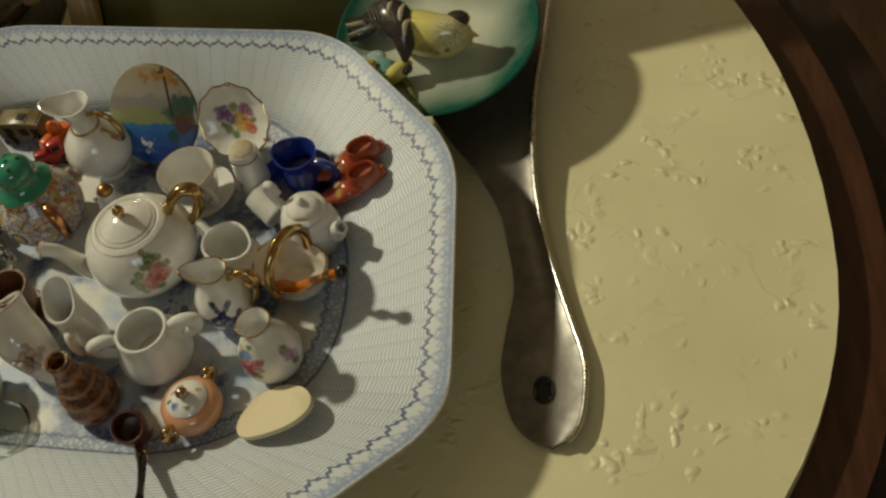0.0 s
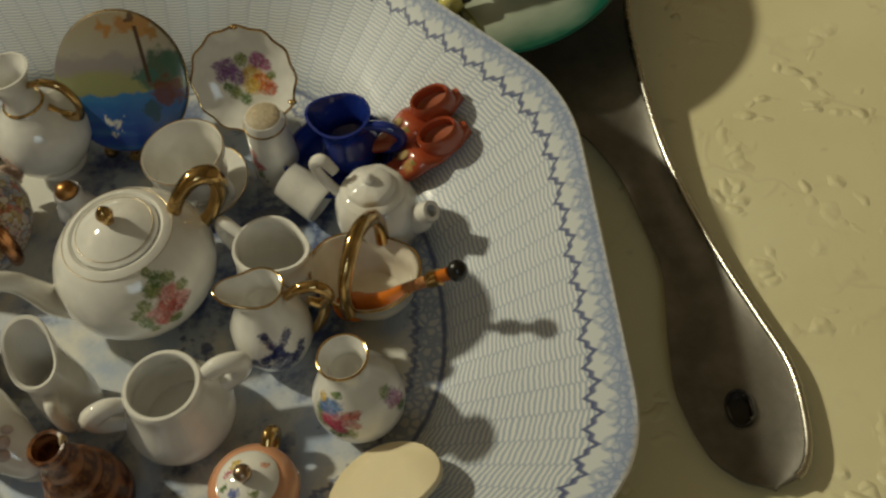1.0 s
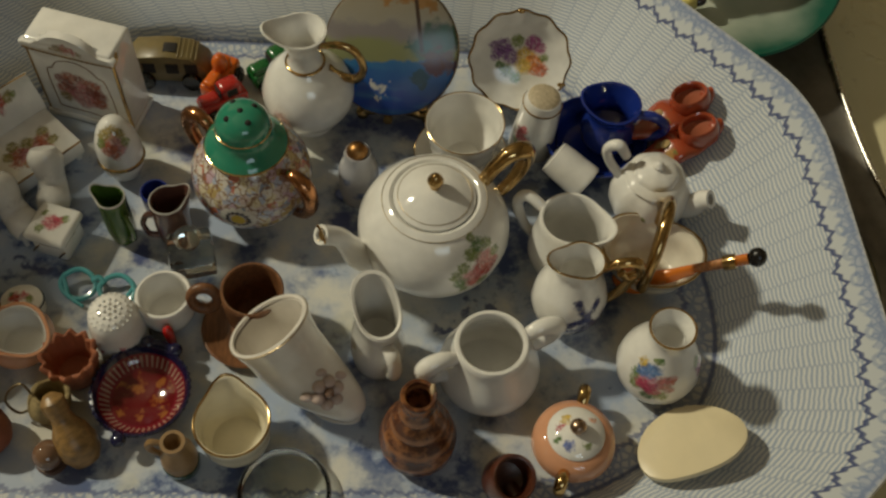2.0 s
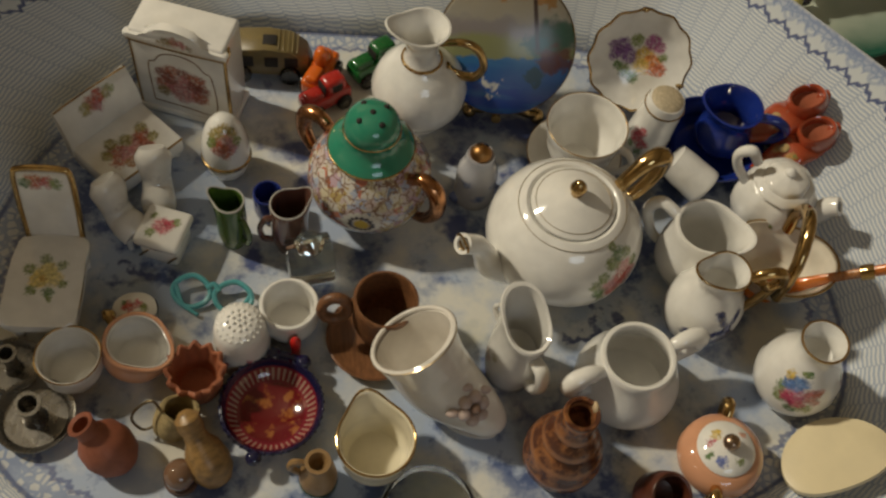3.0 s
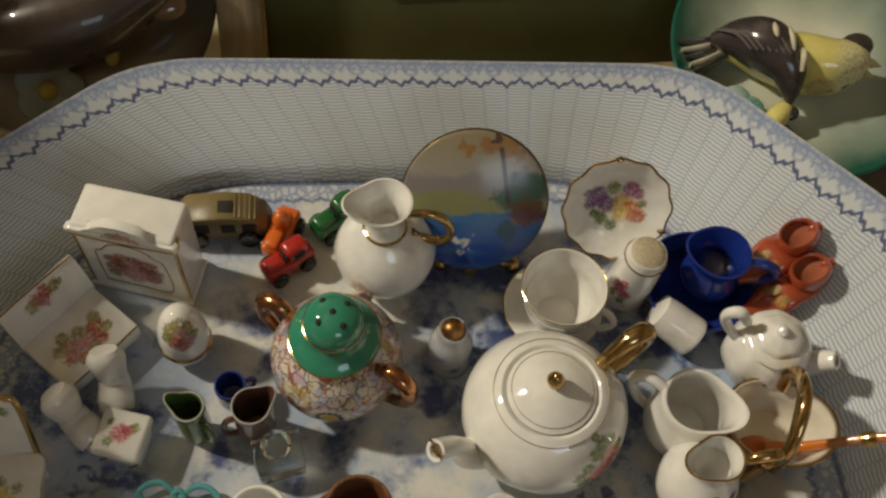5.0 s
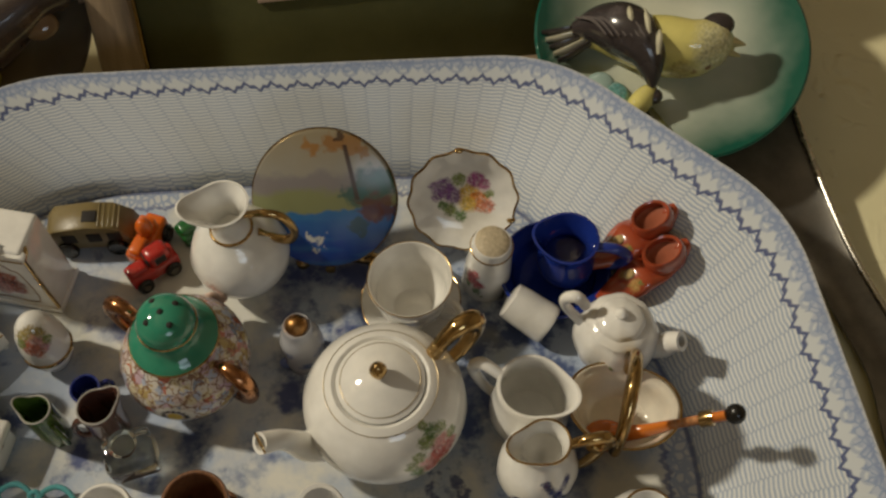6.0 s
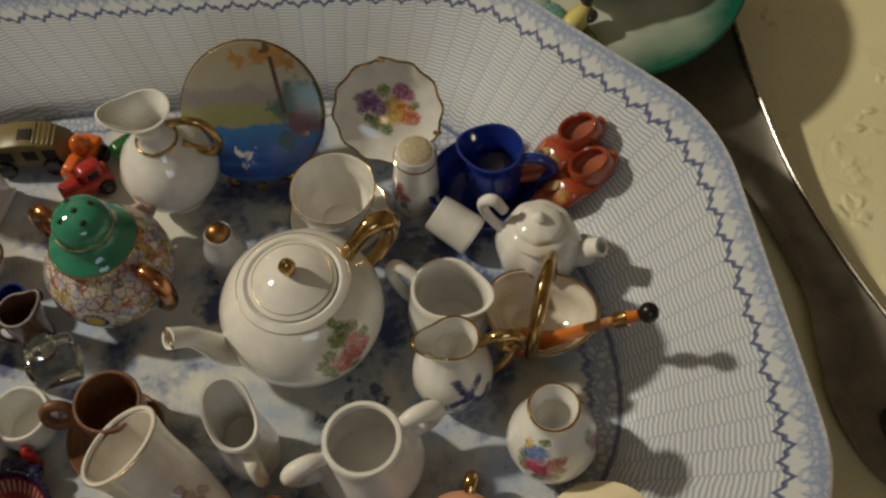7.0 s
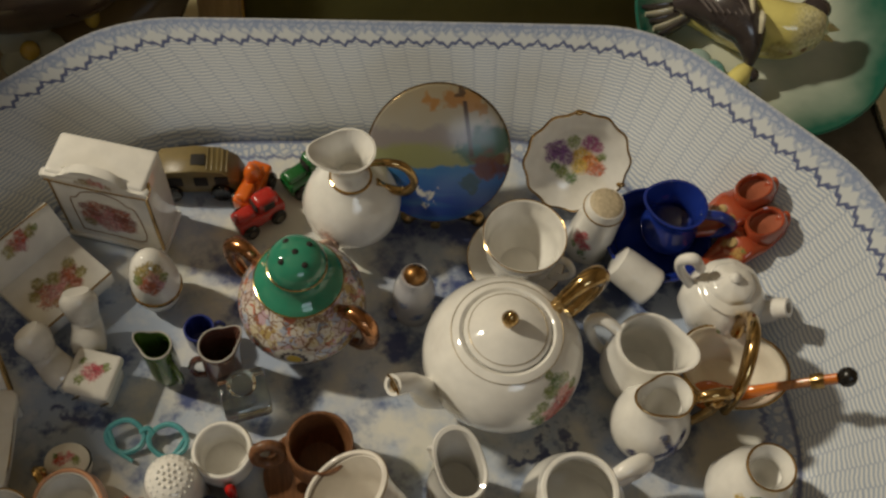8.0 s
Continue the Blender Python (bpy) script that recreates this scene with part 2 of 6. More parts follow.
def cloth_paint():
    """Cream embossed oilcloth: sprigs in low relief."""
    n = Nodes("embossed_cream_oilcloth", 0.42)
    at = n.coords()
    bent = n.vec("ADD", at, n.scaled(n.vec("SUBTRACT", n.noise(38, 3, at, True), (0.5, 0.5, 0.5)), 0.035))
    cell = n.node("ShaderNodeTexVoronoi", feature="DISTANCE_TO_EDGE")
    cell.inputs["Scale"].default_value = 30
    n.link(bent, cell.inputs["Vector"])
    vine = n.ramp(cell.outputs["Distance"], 0.045, 0.005)
    patch = n.ramp(n.noise(30, 2, at), 0.50, 0.62)
    petal = n.node("ShaderNodeTexVoronoi", feature="F1")
    petal.inputs["Scale"].default_value = 130
    n.link(bent, petal.inputs["Vector"])
    sprig_at = n.ramp(n.noise(40, 1, at), 0.52, 0.60)
    sprig = n.math("MULTIPLY", n.ramp(petal.outputs["Distance"], 0.45, 0.15), sprig_at)
    height = n.math("ADD", n.math("MULTIPLY", vine, n.math("MULTIPLY", patch, 0.12)), sprig)
    height = n.math("ADD", height, n.math("MULTIPLY", n.noise(700, 3, at), 0.05))
    n.bump(height, 0.6, 0.0012)
    base = n.mix(n.ramp(n.noise(14, 4, at), 0.35, 0.7), (0.75, 0.70, 0.45), (0.67, 0.61, 0.37))
    base = n.mix(n.ramp(n.noise(120, 5, at), 0.66, 0.75, 0, 0.4), base, (0.40, 0.32, 0.17))
    return n.done(n.mix(n.math("MULTIPLY", vine, n.math("MULTIPLY", patch, 0.2)), base, (0.48, 0.42, 0.26)))


def wood_paint(name, color, scale=40, rough=0.35):
    n = Nodes(name, rough)
    at = n.coords()
    stretch = n.vec("MULTIPLY", at, (8.0, 1.0, 8.0))
    grain = n.noise(scale, 6, stretch, rough=0.65)
    n.bump(grain, 0.2, 0.0008)
    return n.done(n.mix(n.ramp(grain, 0.3, 0.7), color, tuple(c * 0.4 for c in color)))


def mosaic_paint():
    """Crowded small painted flowers with dark outlines and gilt specks."""
    n = Nodes("crowded_flower_enamel", 0.14)
    n.bsdf.inputs["Coat Weight"].default_value = 0.4
    at = n.coords()
    bent = n.vec("ADD", at, n.scaled(n.vec("SUBTRACT", n.noise(600, 2, at, True), (0.5, 0.5, 0.5)), 0.0025))
    v = n.node("ShaderNodeTexVoronoi", feature="F1")
    v.inputs["Scale"].default_value = 400
    n.link(bent, v.inputs["Vector"])
    e = n.node("ShaderNodeTexVoronoi", feature="DISTANCE_TO_EDGE")
    e.inputs["Scale"].default_value = 330
    n.link(bent, e.inputs["Vector"])
    hue = n.node("ShaderNodeValToRGB")
    hue.color_ramp.interpolation = "CONSTANT"
    stops = ((0.0, (0.62, 0.58, 0.52)), (0.28, (0.55, 0.45, 0.42)), (0.42, (0.40, 0.44, 0.55)), (0.56, (0.62, 0.55, 0.38)), (0.66, (0.48, 0.16, 0.10)), (0.74, (0.46, 0.34, 0.14)), (0.84, (0.5, 0.36, 0.42)), (0.93, (0.22, 0.26, 0.34)))
    for i, (p, c) in enumerate(stops):
        el = hue.color_ramp.elements[i] if i < 2 else hue.color_ramp.elements.new(p)
        el.position, el.color = p, (*c, 1)
    sepc = n.node("ShaderNodeSeparateColor")
    n.link(v.outputs["Color"], sepc.inputs[0])
    n.link(sepc.outputs[0], hue.inputs[0])
    c = n.mix(n.ramp(e.outputs["Distance"], 0.07, 0.02), hue.outputs[0], (0.20, 0.10, 0.06))
    c = n.mix(n.ramp(v.outputs["Distance"], 0.22, 0.14), c, (0.44, 0.32, 0.16))
    # one large daisy
    def on_pot(dx, dz):
        r = 0.0181 - 10.0 * dz * dz
        return (-0.0040 + dx, -math.sqrt(r * r - (-0.0040 + dx) ** 2), 0.0160 + dz)
    for k in range(14):
        a = 2 * math.pi * k / 14
        d = n.vec("DISTANCE", at, on_pot(0.0044 * math.cos(a), 0.0044 * math.sin(a)))
        c = n.mix(n.ramp(d, 0.0014, 0.0010), c, (0.66, 0.64, 0.57))
        d = n.vec("DISTANCE", at, on_pot(0.0033 * math.cos(a + 0.22), 0.0033 * math.sin(a + 0.22)))
        c = n.mix(n.ramp(d, 0.0009, 0.0006), c, (0.05, 0.05, 0.06))
    d = n.vec("DISTANCE", at, on_pot(0, 0))
    c = n.mix(n.ramp(d, 0.0024, 0.0019), c, (0.62, 0.46, 0.08))
    return n.done(c)


def lakeside_paint():
    """Painted lake scene on a disc; x across, z up, in the disc's own metres."""
    n = Nodes("lakeside_lacquer", 0.22)
    n.bsdf.inputs["Coat Weight"].default_value = 0.2
    n.bsdf.inputs["Coat Roughness"].default_value = 0.08
    at = n.coords()
    sep = n.node("ShaderNodeSeparateXYZ")
    n.link(at, sep.inputs[0])
    x, z = sep.outputs[0], sep.outputs[2]
    w = n.math("MULTIPLY", n.math("SUBTRACT", n.noise(150, 3, at), 0.5), 0.008)
    zz = n.math("ADD", z, w)
    sky = n.mix(n.ramp(zz, 0.004, 0.020), (0.27, 0.26, 0.23), (0.25, 0.21, 0.14))
    hills = n.mix(n.ramp(zz, 0.0092, 0.0070), sky, (0.20, 0.18, 0.18))
    shore = n.mix(n.ramp(zz, 0.0040, 0.0015), hills, (0.20, 0.21, 0.10))
    lake = n.mix(n.ramp(zz, -0.004, -0.016), (0.03, 0.13, 0.32), (0.012, 0.05, 0.27))
    lake = n.mix(n.ramp(n.noise(90, 3, n.vec("MULTIPLY", at, (0.4, 1, 3))), 0.5, 0.7, 0, 0.5), lake, (0.05, 0.20, 0.36))
    shore_line = n.math("ADD", -0.0035, n.math("MULTIPLY", x, 0.10))
    c = n.mix(n.ramp(n.math("SUBTRACT", zz, shore_line), 0.0005, -0.0005), shore, lake)
    bent = n.vec("ADD", at, n.scaled(n.vec("SUBTRACT", n.noise(330, 3, at, True), (0.5, 0.5, 0.5)), 0.008))
    for px, pz, r, paint in ((14, 4, 6.5, (0.02, 0.06, 0.035)), (19, 6, 5, (0.03, 0.08, 0.05)), (9, 1.5, 4, (0.03, 0.09, 0.08)), (14, -3, 4.5, (0.10, 0.03, 0.02)), (19, -2.5, 3.5, (0.10, 0.03, 0.02)),
                             (4, 18, 3.4, (0.24, 0.11, 0.03)), (9, 17, 3.5, (0.26, 0.13, 0.04)), (-2, 16, 3, (0.26, 0.12, 0.03)), (12, 15, 2.5, (0.22, 0.11, 0.03)), (6, 20, 1.6, (0.05, 0.03, 0.02)), (10, -9, 3.0, (0.02, 0.06, 0.08))):
        d = n.vec("DISTANCE", bent, (px * MM, -0.0012, pz * MM))
        c = n.mix(n.ramp(d, r * 1.1 * MM, r * 0.7 * MM, 0, 0.85), c, paint)
    lean = n.math("ABSOLUTE", n.math("SUBTRACT", x, n.math("ADD", 0.0100, n.math("MULTIPLY", z, -0.18))))
    trunk = n.math("MULTIPLY", n.ramp(lean, 0.0009, 0.0004), n.math("MULTIPLY", n.math("GREATER_THAN", z, 0.0), n.math("LESS_THAN", z, 0.017)))
    c = n.mix(trunk, c, (0.05, 0.03, 0.02))
    for px, pz, r in ((-4.0, -12.0, 2.0), (-1.8, -12.6, 1.5), (-5.2, -10.8, 1.1), (-3.0, -15.6, 1.1), (-0.8, -15.8, 1.0)):
        d = n.vec("DISTANCE", bent, (px * MM, -0.0012, pz * MM))
        c = n.mix(n.ramp(d, r * 1.1 * MM, r * 0.6 * MM, 0, 0.9), c, (0.60, 0.58, 0.50))
    return n.done(c)


def plate_paint(name, inner, outer, r0, r1):
    """A dish shaded from its middle to its border by glaze; the middle is the object's origin."""
    n = Nodes(name, 0.12)
    n.bsdf.inputs["Coat Weight"].default_value = 0.5
    at = n.coords()
    flat = n.vec("MULTIPLY", at, (1, 1, 0))
    d = n.math("ADD", n.vec("LENGTH", flat), n.math("MULTIPLY", n.math("SUBTRACT", n.noise(40, 3, at), 0.5), 0.02))
    c = n.mix(n.ramp(d, r0 * MM, r1 * MM), inner, outer)
    c = n.mix(n.ramp(n.noise(25, 4, at), 0.4, 0.7, 0, 0.3), c, tuple(v * 0.75 for v in outer))
    return n.done(c)


M_WHITE = porcelain("white_china")
M_CREAM = porcelain("cream_china", CREAM)
M_GOLD = gilt()
M_COPPER = gilt("copper_lustre", (0.55, 0.26, 0.12), 0.18)
M_BLACK = plain("black_enamel", (0.012, 0.011, 0.010), 0.2, 0.3)
M_GLASS = glass("clear_glass")
M_PEWTER = plain("dull_pewter", (0.27, 0.25, 0.22), 0.27, 0.45, 300, 0.2, 0.9)
M_TERRA = plain("terracotta", (0.30, 0.095, 0.05), 0.55, 0.35)
M_PEACH = porcelain("peach_lustre", (0.66, 0.33, 0.19))
# near-black colour that stands in for the shade inside holes and windows
M_HOLE_SHADE = plain("hole_shade_black", (0.015, 0.012, 0.01), 0.8, 0.2)


# ---- building helpers ----
def part(name, bm, material, parent, label="", smooth=True, shift=None):
    """Links a bmesh as one mesh under a thing or part."""
    me = bpy.data.meshes.new(name)
    bmesh.ops.recalc_face_normals(bm, faces=bm.faces)
    for f in bm.faces:
        f.smooth = smooth
    bm.to_mesh(me)
    bm.free()
    me.materials.append(material)
    if smooth:
        me.set_sharp_from_angle(angle=radians(42))
    ob = new(name, me)
    ob.parent = parent
    if shift:
        ob.matrix_basis = Matrix.Translation(Vector(shift) * MM)
    if label:
        ob["label"] = label
    return ob


# how wide and how tall each piece stands against its drawn size
STATURE = {"lying_mug": (0.9, 0.82), "glass_bottle": (1.2, 1.3), "scent_bottle": (1.15, 1.25), "clog": (1.07, 1.15), "painted_disc": (1.02, 1.03), "platter": (1.0, 1.0), "table": (1.0, 1.0), "skimmer": (1.0, 1.0), "peach_sugar_pot": (1.12, 1.1), "ewer": (1, 1.12), "sugar_bowl": (1.28, 1.06), "milk_jug": (1.05, 1.22), "teacup": (1.0, 1.33), "slim_pitcher": (1.05, 1.18), "wooden_cup": (1.05, 1.19), "white_cup": (1.03, 1.03), "gilt_rim_cup": (1.02, 1.03), "peach_jug": (1.17, 1.01), "cream_creamer": (1.06, 0.99), "delft_jug": (1.06, 1.13), "vase": (1.06, 0.98), "wash_basin": (1.13, 1.05), "wash_jug": (1, 1), "small_teapot": (1.06, 1.14), "sugar_basket": (1.03, 1.06), "crimped_pot": (1.01, 0.94), "dimpled_thimble": (1.0, 1.03), "egg_box": (0.96, 1.26), "teapot": (1.02, 0.95), "pepper_pot": (1.04, 0.99), "brown_jug": (1.0, 1.4), "green_jug": (0.98, 1.4), "rose_stool": (1.0, 1.0), "rose_thimble": (0.95, 1.25), "spoon": (1.04, 1.2), "wardrobe": (1.06, 1.1)}


def thing(name, label, category, x, y, z=FLOOR, turn=0.0, group="", rx=0.0, ry=0.0):
    ob = new(name)
    ob.empty_display_size = 0.005
    wide, tall = STATURE.get(name, (0.99, 1.15))
    ob.matrix_world = pose(x * MM, y * MM, z * MM, rx, ry, turn) @ Matrix.Diagonal((wide, wide, tall, 1))
    return tagged(ob, label, category, group)


def lathe(profile, seg=44, shape=None, at=(0, 0, 0)):
    """Turns (radius, height) pairs in mm round z; shape(angle, r, z) may bend them."""
    bm = bmesh.new()
    rings = []
    for r, z in profile:
        if r <= 0.01:
            rings.append([bm.verts.new(Vector((at[0], at[1], at[2] + z)) * MM)])
            continue
        ring = []
        for k in range(seg):
            a = 2 * math.pi * k / seg
            rr, zz, dx = (r, z, 0.0)
            if shape:
                rr, zz, dx = shape(a, r, z)
            ring.append(bm.verts.new(Vector((at[0] + dx + rr * math.cos(a), at[1] + rr * math.sin(a), at[2] + zz)) * MM))
        rings.append(ring)
    for a, b in zip(rings, rings[1:]):
        if len(a) == 1 and len(b) == 1:
            continue
        for k in range(seg):
            j = (k + 1) % seg
            if len(a) == 1:
                bm.faces.new((a[0], b[k], b[j]))
            elif len(b) == 1:
                bm.faces.new((a[k], a[j], b[0]))
            else:
                bm.faces.new((a[k], a[j], b[j], b[k]))
    return bm


def on_body(profile, azimuth, z):
    """The point at a height and compass angle on a turned body's outside, in mm."""
    for (r0, z0), (r1, z1) in zip(profile, profile[1:]):
        if z0 <= z <= z1 and z1 > z0:
            r = r0 + (r1 - r0) * (z - z0) / (z1 - z0)
            return (r * math.cos(radians(azimuth)), r * math.sin(radians(azimuth)), z)
    return (0, 0, z)


def smooth_path(points, steps=6):
    """Catmull-Rom through points of (x, y, z, radius)."""
    p = [Vector(q) for q in points]
    p = [p[0] * 2 - p[1]] + p + [p[-1] * 2 - p[-2]]
    out = []
    for i in range(1, len(p) - 2):
        for k in range(steps):
            t = k / steps
            out.append(0.5 * (2 * p[i] + (p[i + 1] - p[i - 1]) * t + (2 * p[i - 1] - 5 * p[i] + 4 * p[i + 1] - p[i + 2]) * t * t + (3 * p[i] - p[i - 1] - 3 * p[i + 1] + p[i + 2]) * t ** 3))
    out.append(p[-2])
    return out


def tube(points, seg=10, steps=6, closed=False, flat=1.0, hollow=0.0, bm=None, depth=8):
    """A bent rod through (x, y, z, radius) in mm; flat squashes it; hollow > 0 leaves its far end open with an inner wall."""
    bm = bm or bmesh.new()
    path = smooth_path([Vector(q) for q in (list(points) + ([points[0]] if closed else []))], steps)
    rings = []
    side = None
    for i, q in enumerate(path):
        a, b = path[max(i - 1, 0)], path[min(i + 1, len(path) - 1)]
        d = (b - a).to_3d().normalized()
        if side is None:
            ref = Vector((0, 0, 1)) if abs(d.z) < 0.9 else Vector((0, 1, 0))
            side = d.cross(ref).normalized()
        side = (side - d * side.dot(d)).normalized()
        up = d.cross(side)
        rings.append([bm.verts.new((q.to_3d() + side * math.cos(2 * math.pi * k / seg) * q[3] * flat + up * math.sin(2 * math.pi * k / seg) * q[3]) * MM) for k in range(seg)])
    if hollow:
        for i in range(len(path) - 1, max(len(path) - depth, 1), -1):
            q = path[i]
            c = sum((v.co for v in rings[i]), Vector()) / seg
            rings.append([bm.verts.new(c + (v.co - c) * hollow) for v in rings[i]])
    for a, b in zip(rings, rings[1:]):
        for k in range(seg):
            bm.faces.new((a[k], a[(k + 1) % seg], b[(k + 1) % seg], b[k]))
    if not closed:
        bm.faces.new(rings[0])
        bm.faces.new(rings[-1])
    return bm


def rbox(size, at=(0, 0, 0), bevel=0.6, turn=None, seg=2):
    bm = bmesh.new()
    bmesh.ops.create_cube(bm, size=1.0)
    for v in bm.verts:
        v.co = Vector((v.co.x * size[0], v.co.y * size[1], v.co.z * size[2])) * MM
    if bevel:
        bmesh.ops.bevel(bm, geom=bm.edges[:], offset=bevel * MM, segments=seg, affect="EDGES", profile=0.5)
    m = Matrix.Translation(Vector(at) * MM) @ (turn or Matrix())
    bmesh.ops.transform(bm, matrix=m, verts=bm.verts)
    return bm


def ball(r, at=(0, 0, 0), squash=(1, 1, 1), u=20, v=12, turn=None):
    bm = bmesh.new()
    bmesh.ops.create_uvsphere(bm, u_segments=u, v_segments=v, radius=r * MM)
    m = Matrix.Translation(Vector(at) * MM) @ (turn or Matrix()) @ Matrix.Diagonal((*squash, 1))
    bmesh.ops.transform(bm, matrix=m, verts=bm.verts)
    return bm


def slab(outline, z0, z1, bevel=0.5):
    """A flat piece from an outline of (x, y) in mm, between two heights, with eased edges."""
    bm = bmesh.new()
    low = [bm.verts.new(Vector((x, y, z0)) * MM) for x, y in outline]
    high = [bm.verts.new(Vector((x, y, z1)) * MM) for x, y in outline]
    bm.faces.new(low)
    bm.faces.new(high)
    k = len(outline)
    for i in range(k):
        bm.faces.new((low[i], low[(i + 1) % k], high[(i + 1) % k], high[i]))
    if bevel:
        es = [e for e in bm.edges if abs(e.verts[0].co.z - e.verts[1].co.z) < 1e-7]
        bmesh.ops.bevel(bm, geom=es, offset=bevel * MM, segments=2, affect="EDGES", profile=0.5)
    return bm


def ring_tube(r, z, thick, seg=44, shape=None):
    """A thin gilded line round a rim: a torus at a height."""
    return lathe([(r + thick * math.cos(a), z + thick * math.sin(a)) for a in [2 * math.pi * k / 8 for k in range(9)]], seg, shape)


def lip(angle, reach, width=0.5, rise=0.0, z_from=0.0, z_to=1.0):
    """Pulls a rim out into a pouring lip towards an angle (degrees)."""
    a0 = radians(angle)

    def shape(a, r, z):
        k = min(max((z - z_from) / max(z_to - z_from, 1e-6), 0.0), 1.0) ** 1.6
        d = math.atan2(math.sin(a - a0), math.cos(a - a0))
        g = math.exp(-(d / width) ** 2) * k
        return r + reach * g, z + rise * g, 0.0
    return shape


def cup_profile(r_base, r_belly, r_rim, h, wall=1.0, belly_at=0.45, foot=1.0):
    """Outer wall up, over the rim and down the inside."""
    outer = [(0, 0), (r_base * 0.85, 0), (r_base, 0.4), (r_base, foot)]
    for k in range(1, 13):
        t = k / 12
        if t < belly_at:
            u = t / belly_at
            r = r_base + (r_belly - r_base) * math.sin(u * math.pi / 2)
        else:
            u = (t - belly_at) / (1 - belly_at)
            r = r_belly + (r_rim - r_belly) * (0.5 - 0.5 * math.cos(u * math.pi))
        outer.append((r, foot + (h - foot) * t))
    rim = [(r_rim - wall * 0.25, h + wall * 0.35), (r_rim - wall * 0.75, h + wall * 0.35)]
    inner = [(max(r - wall, 0.3), z) for r, z in reversed(outer[4:]) if z > foot + 1.2]
    return outer + rim + inner + [(0, foot + 1.2)]


def loop_handle(r_top, z_top, r_low, z_low, out, thick=1.2, angle=0.0, rise=0.0):
    """Points of an ear-shaped handle standing off a wall at an angle (degrees)."""
    ca, sa = math.cos(radians(angle)), math.sin(radians(angle))
    prof = [(r_top, z_top), (r_top + out * 0.6, z_top + rise), (max(r_top, r_low) + out, (z_top * 0.65 + z_low * 0.35) + rise * 0.3), (r_low + out * 0.75, z_low + (z_top - z_low) * 0.18), (r_low - 0.3, z_low)]
    return [(r * ca, r * sa, z, thick) for r, z in prof]


# ---- the setting ----
def room():
    paint = plain("dim_wall_paint", (0.50, 0.42, 0.30), 0.8, 0.15, 12)
    for name, size, at in (("wall_north", (3200, 60, 2500), (0, 1630, 450)), ("wall_south", (3200, 60, 2500), (0, -1630, 450)),
                           ("wall_east", (60, 3200, 2500), (1630, 0, 450)), ("wall_west", (60, 3200, 2500), (-1630, 0, 450))):
        ob = part(name, rbox(size, at, 0), paint, None, smooth=False)
        tagged(ob, "plain dim cream painted wall", "wall", kind="structure")
    ob = part("ceiling", rbox((3320, 3320, 40), (0, 0, 1722), 0), plain("ceiling_paint", (0.6, 0.54, 0.44), 0.9, 0.1, 12), None, smooth=False)
    tagged(ob, "plain pale painted ceiling", "ceiling", kind="structure")
    ob = part("floor", rbox((3320, 3320, 40), (0, 0, -792), 0), wood_paint("dark_floorboards", (0.08, 0.04, 0.022), 6), None, smooth=False)
    tagged(ob, "dark brown wooden floor", "floor", kind="structure")


def shade_board():
    """Unseen board added beyond the dish to keep the lamp off its near end."""
    ob = part("unseen_shade_board", rbox((20, 460, 250), (-440, 555, 125.5), 2), wood_paint("brown_shade_board", (0.16, 0.085, 0.04), 8, 0.45), None)
    tagged(ob, "plain brown wooden board added out of view to shade the dish", "side board", kind="structure")


def table_edge(off=0.0):
    """The table top's outline in mm, its rounded side pushed out by off."""
    pts = []
    for k in range(25):
        a = radians(-62 + 118 * k / 24)
        pts.append((-100 + (254 + off) * math.cos(a) ** 0.72, 268 + ((270 if a > 0 else 195) + off) * math.sin(a)))
    return pts + [(-60, 760 + off), (-700, 760 + off), (-700, -140), (-40, -140 - off)]


def table():
    t = thing("table", "table with a cream embossed oilcloth and dark wooden border", "table", 0, 0, 0)
    part("tabletop", slab(table_edge(), -10, 0, 3), cloth_paint(), t, "cream embossed oilcloth top with a rounded edge")
    dark = wood_paint("dark_stained_border", (0.085, 0.034, 0.018), 30, 0.28)
    part("border", slab(table_edge(22), -24, -10.5, 3), dark, t, "dark stained wooden border")
    part("lower_border", slab(table_edge(50), -46, -24.5, 5), wood_paint("black_brown_moulding", (0.03, 0.017, 0.012), 30, 0.22), t, "blackish moulded wooden edge")
    part("apron", rbox((560, 700, 60), (-330, 300, -77), 4), dark, t)
    for x, y in ((-560, -20), (-560, 620), (-110, 40), (-110, 600)):
        part("leg", rbox((50, 50, 664), (x, y, -440), 4), dark, t)


PLATTER_TURN = 0.0


def dish_outline(corners, radius, count):
    """Rounds a polygon's corners and samples it evenly by length."""
    pts = []
    k = len(corners)
    for i in range(k):
        a, b, c = (Vector(corners[(i + j) % k]) for j in (-1, 0, 1))
        p0, p1 = b + (a - b).normalized() * radius, b + (c - b).normalized() * radius
        for s in range(9):
            t = s / 8
            pts.append(p0 * (1 - t) ** 2 + b * 2 * t * (1 - t) + p1 * t * t)
    pts.append(pts[0])
    run = [0.0]
    for a, b in zip(pts, pts[1:]):
        run.append(run[-1] + (b - a).length)
    out = []
    j = 0
    for i in range(count):
        s = run[-1] * i / count
        while run[j + 1] < s:
            j += 1
        f = (s - run[j]) / max(run[j + 1] - run[j], 1e-9)
        out.append(pts[j].lerp(pts[j + 1], f))
    return out, run[-1]


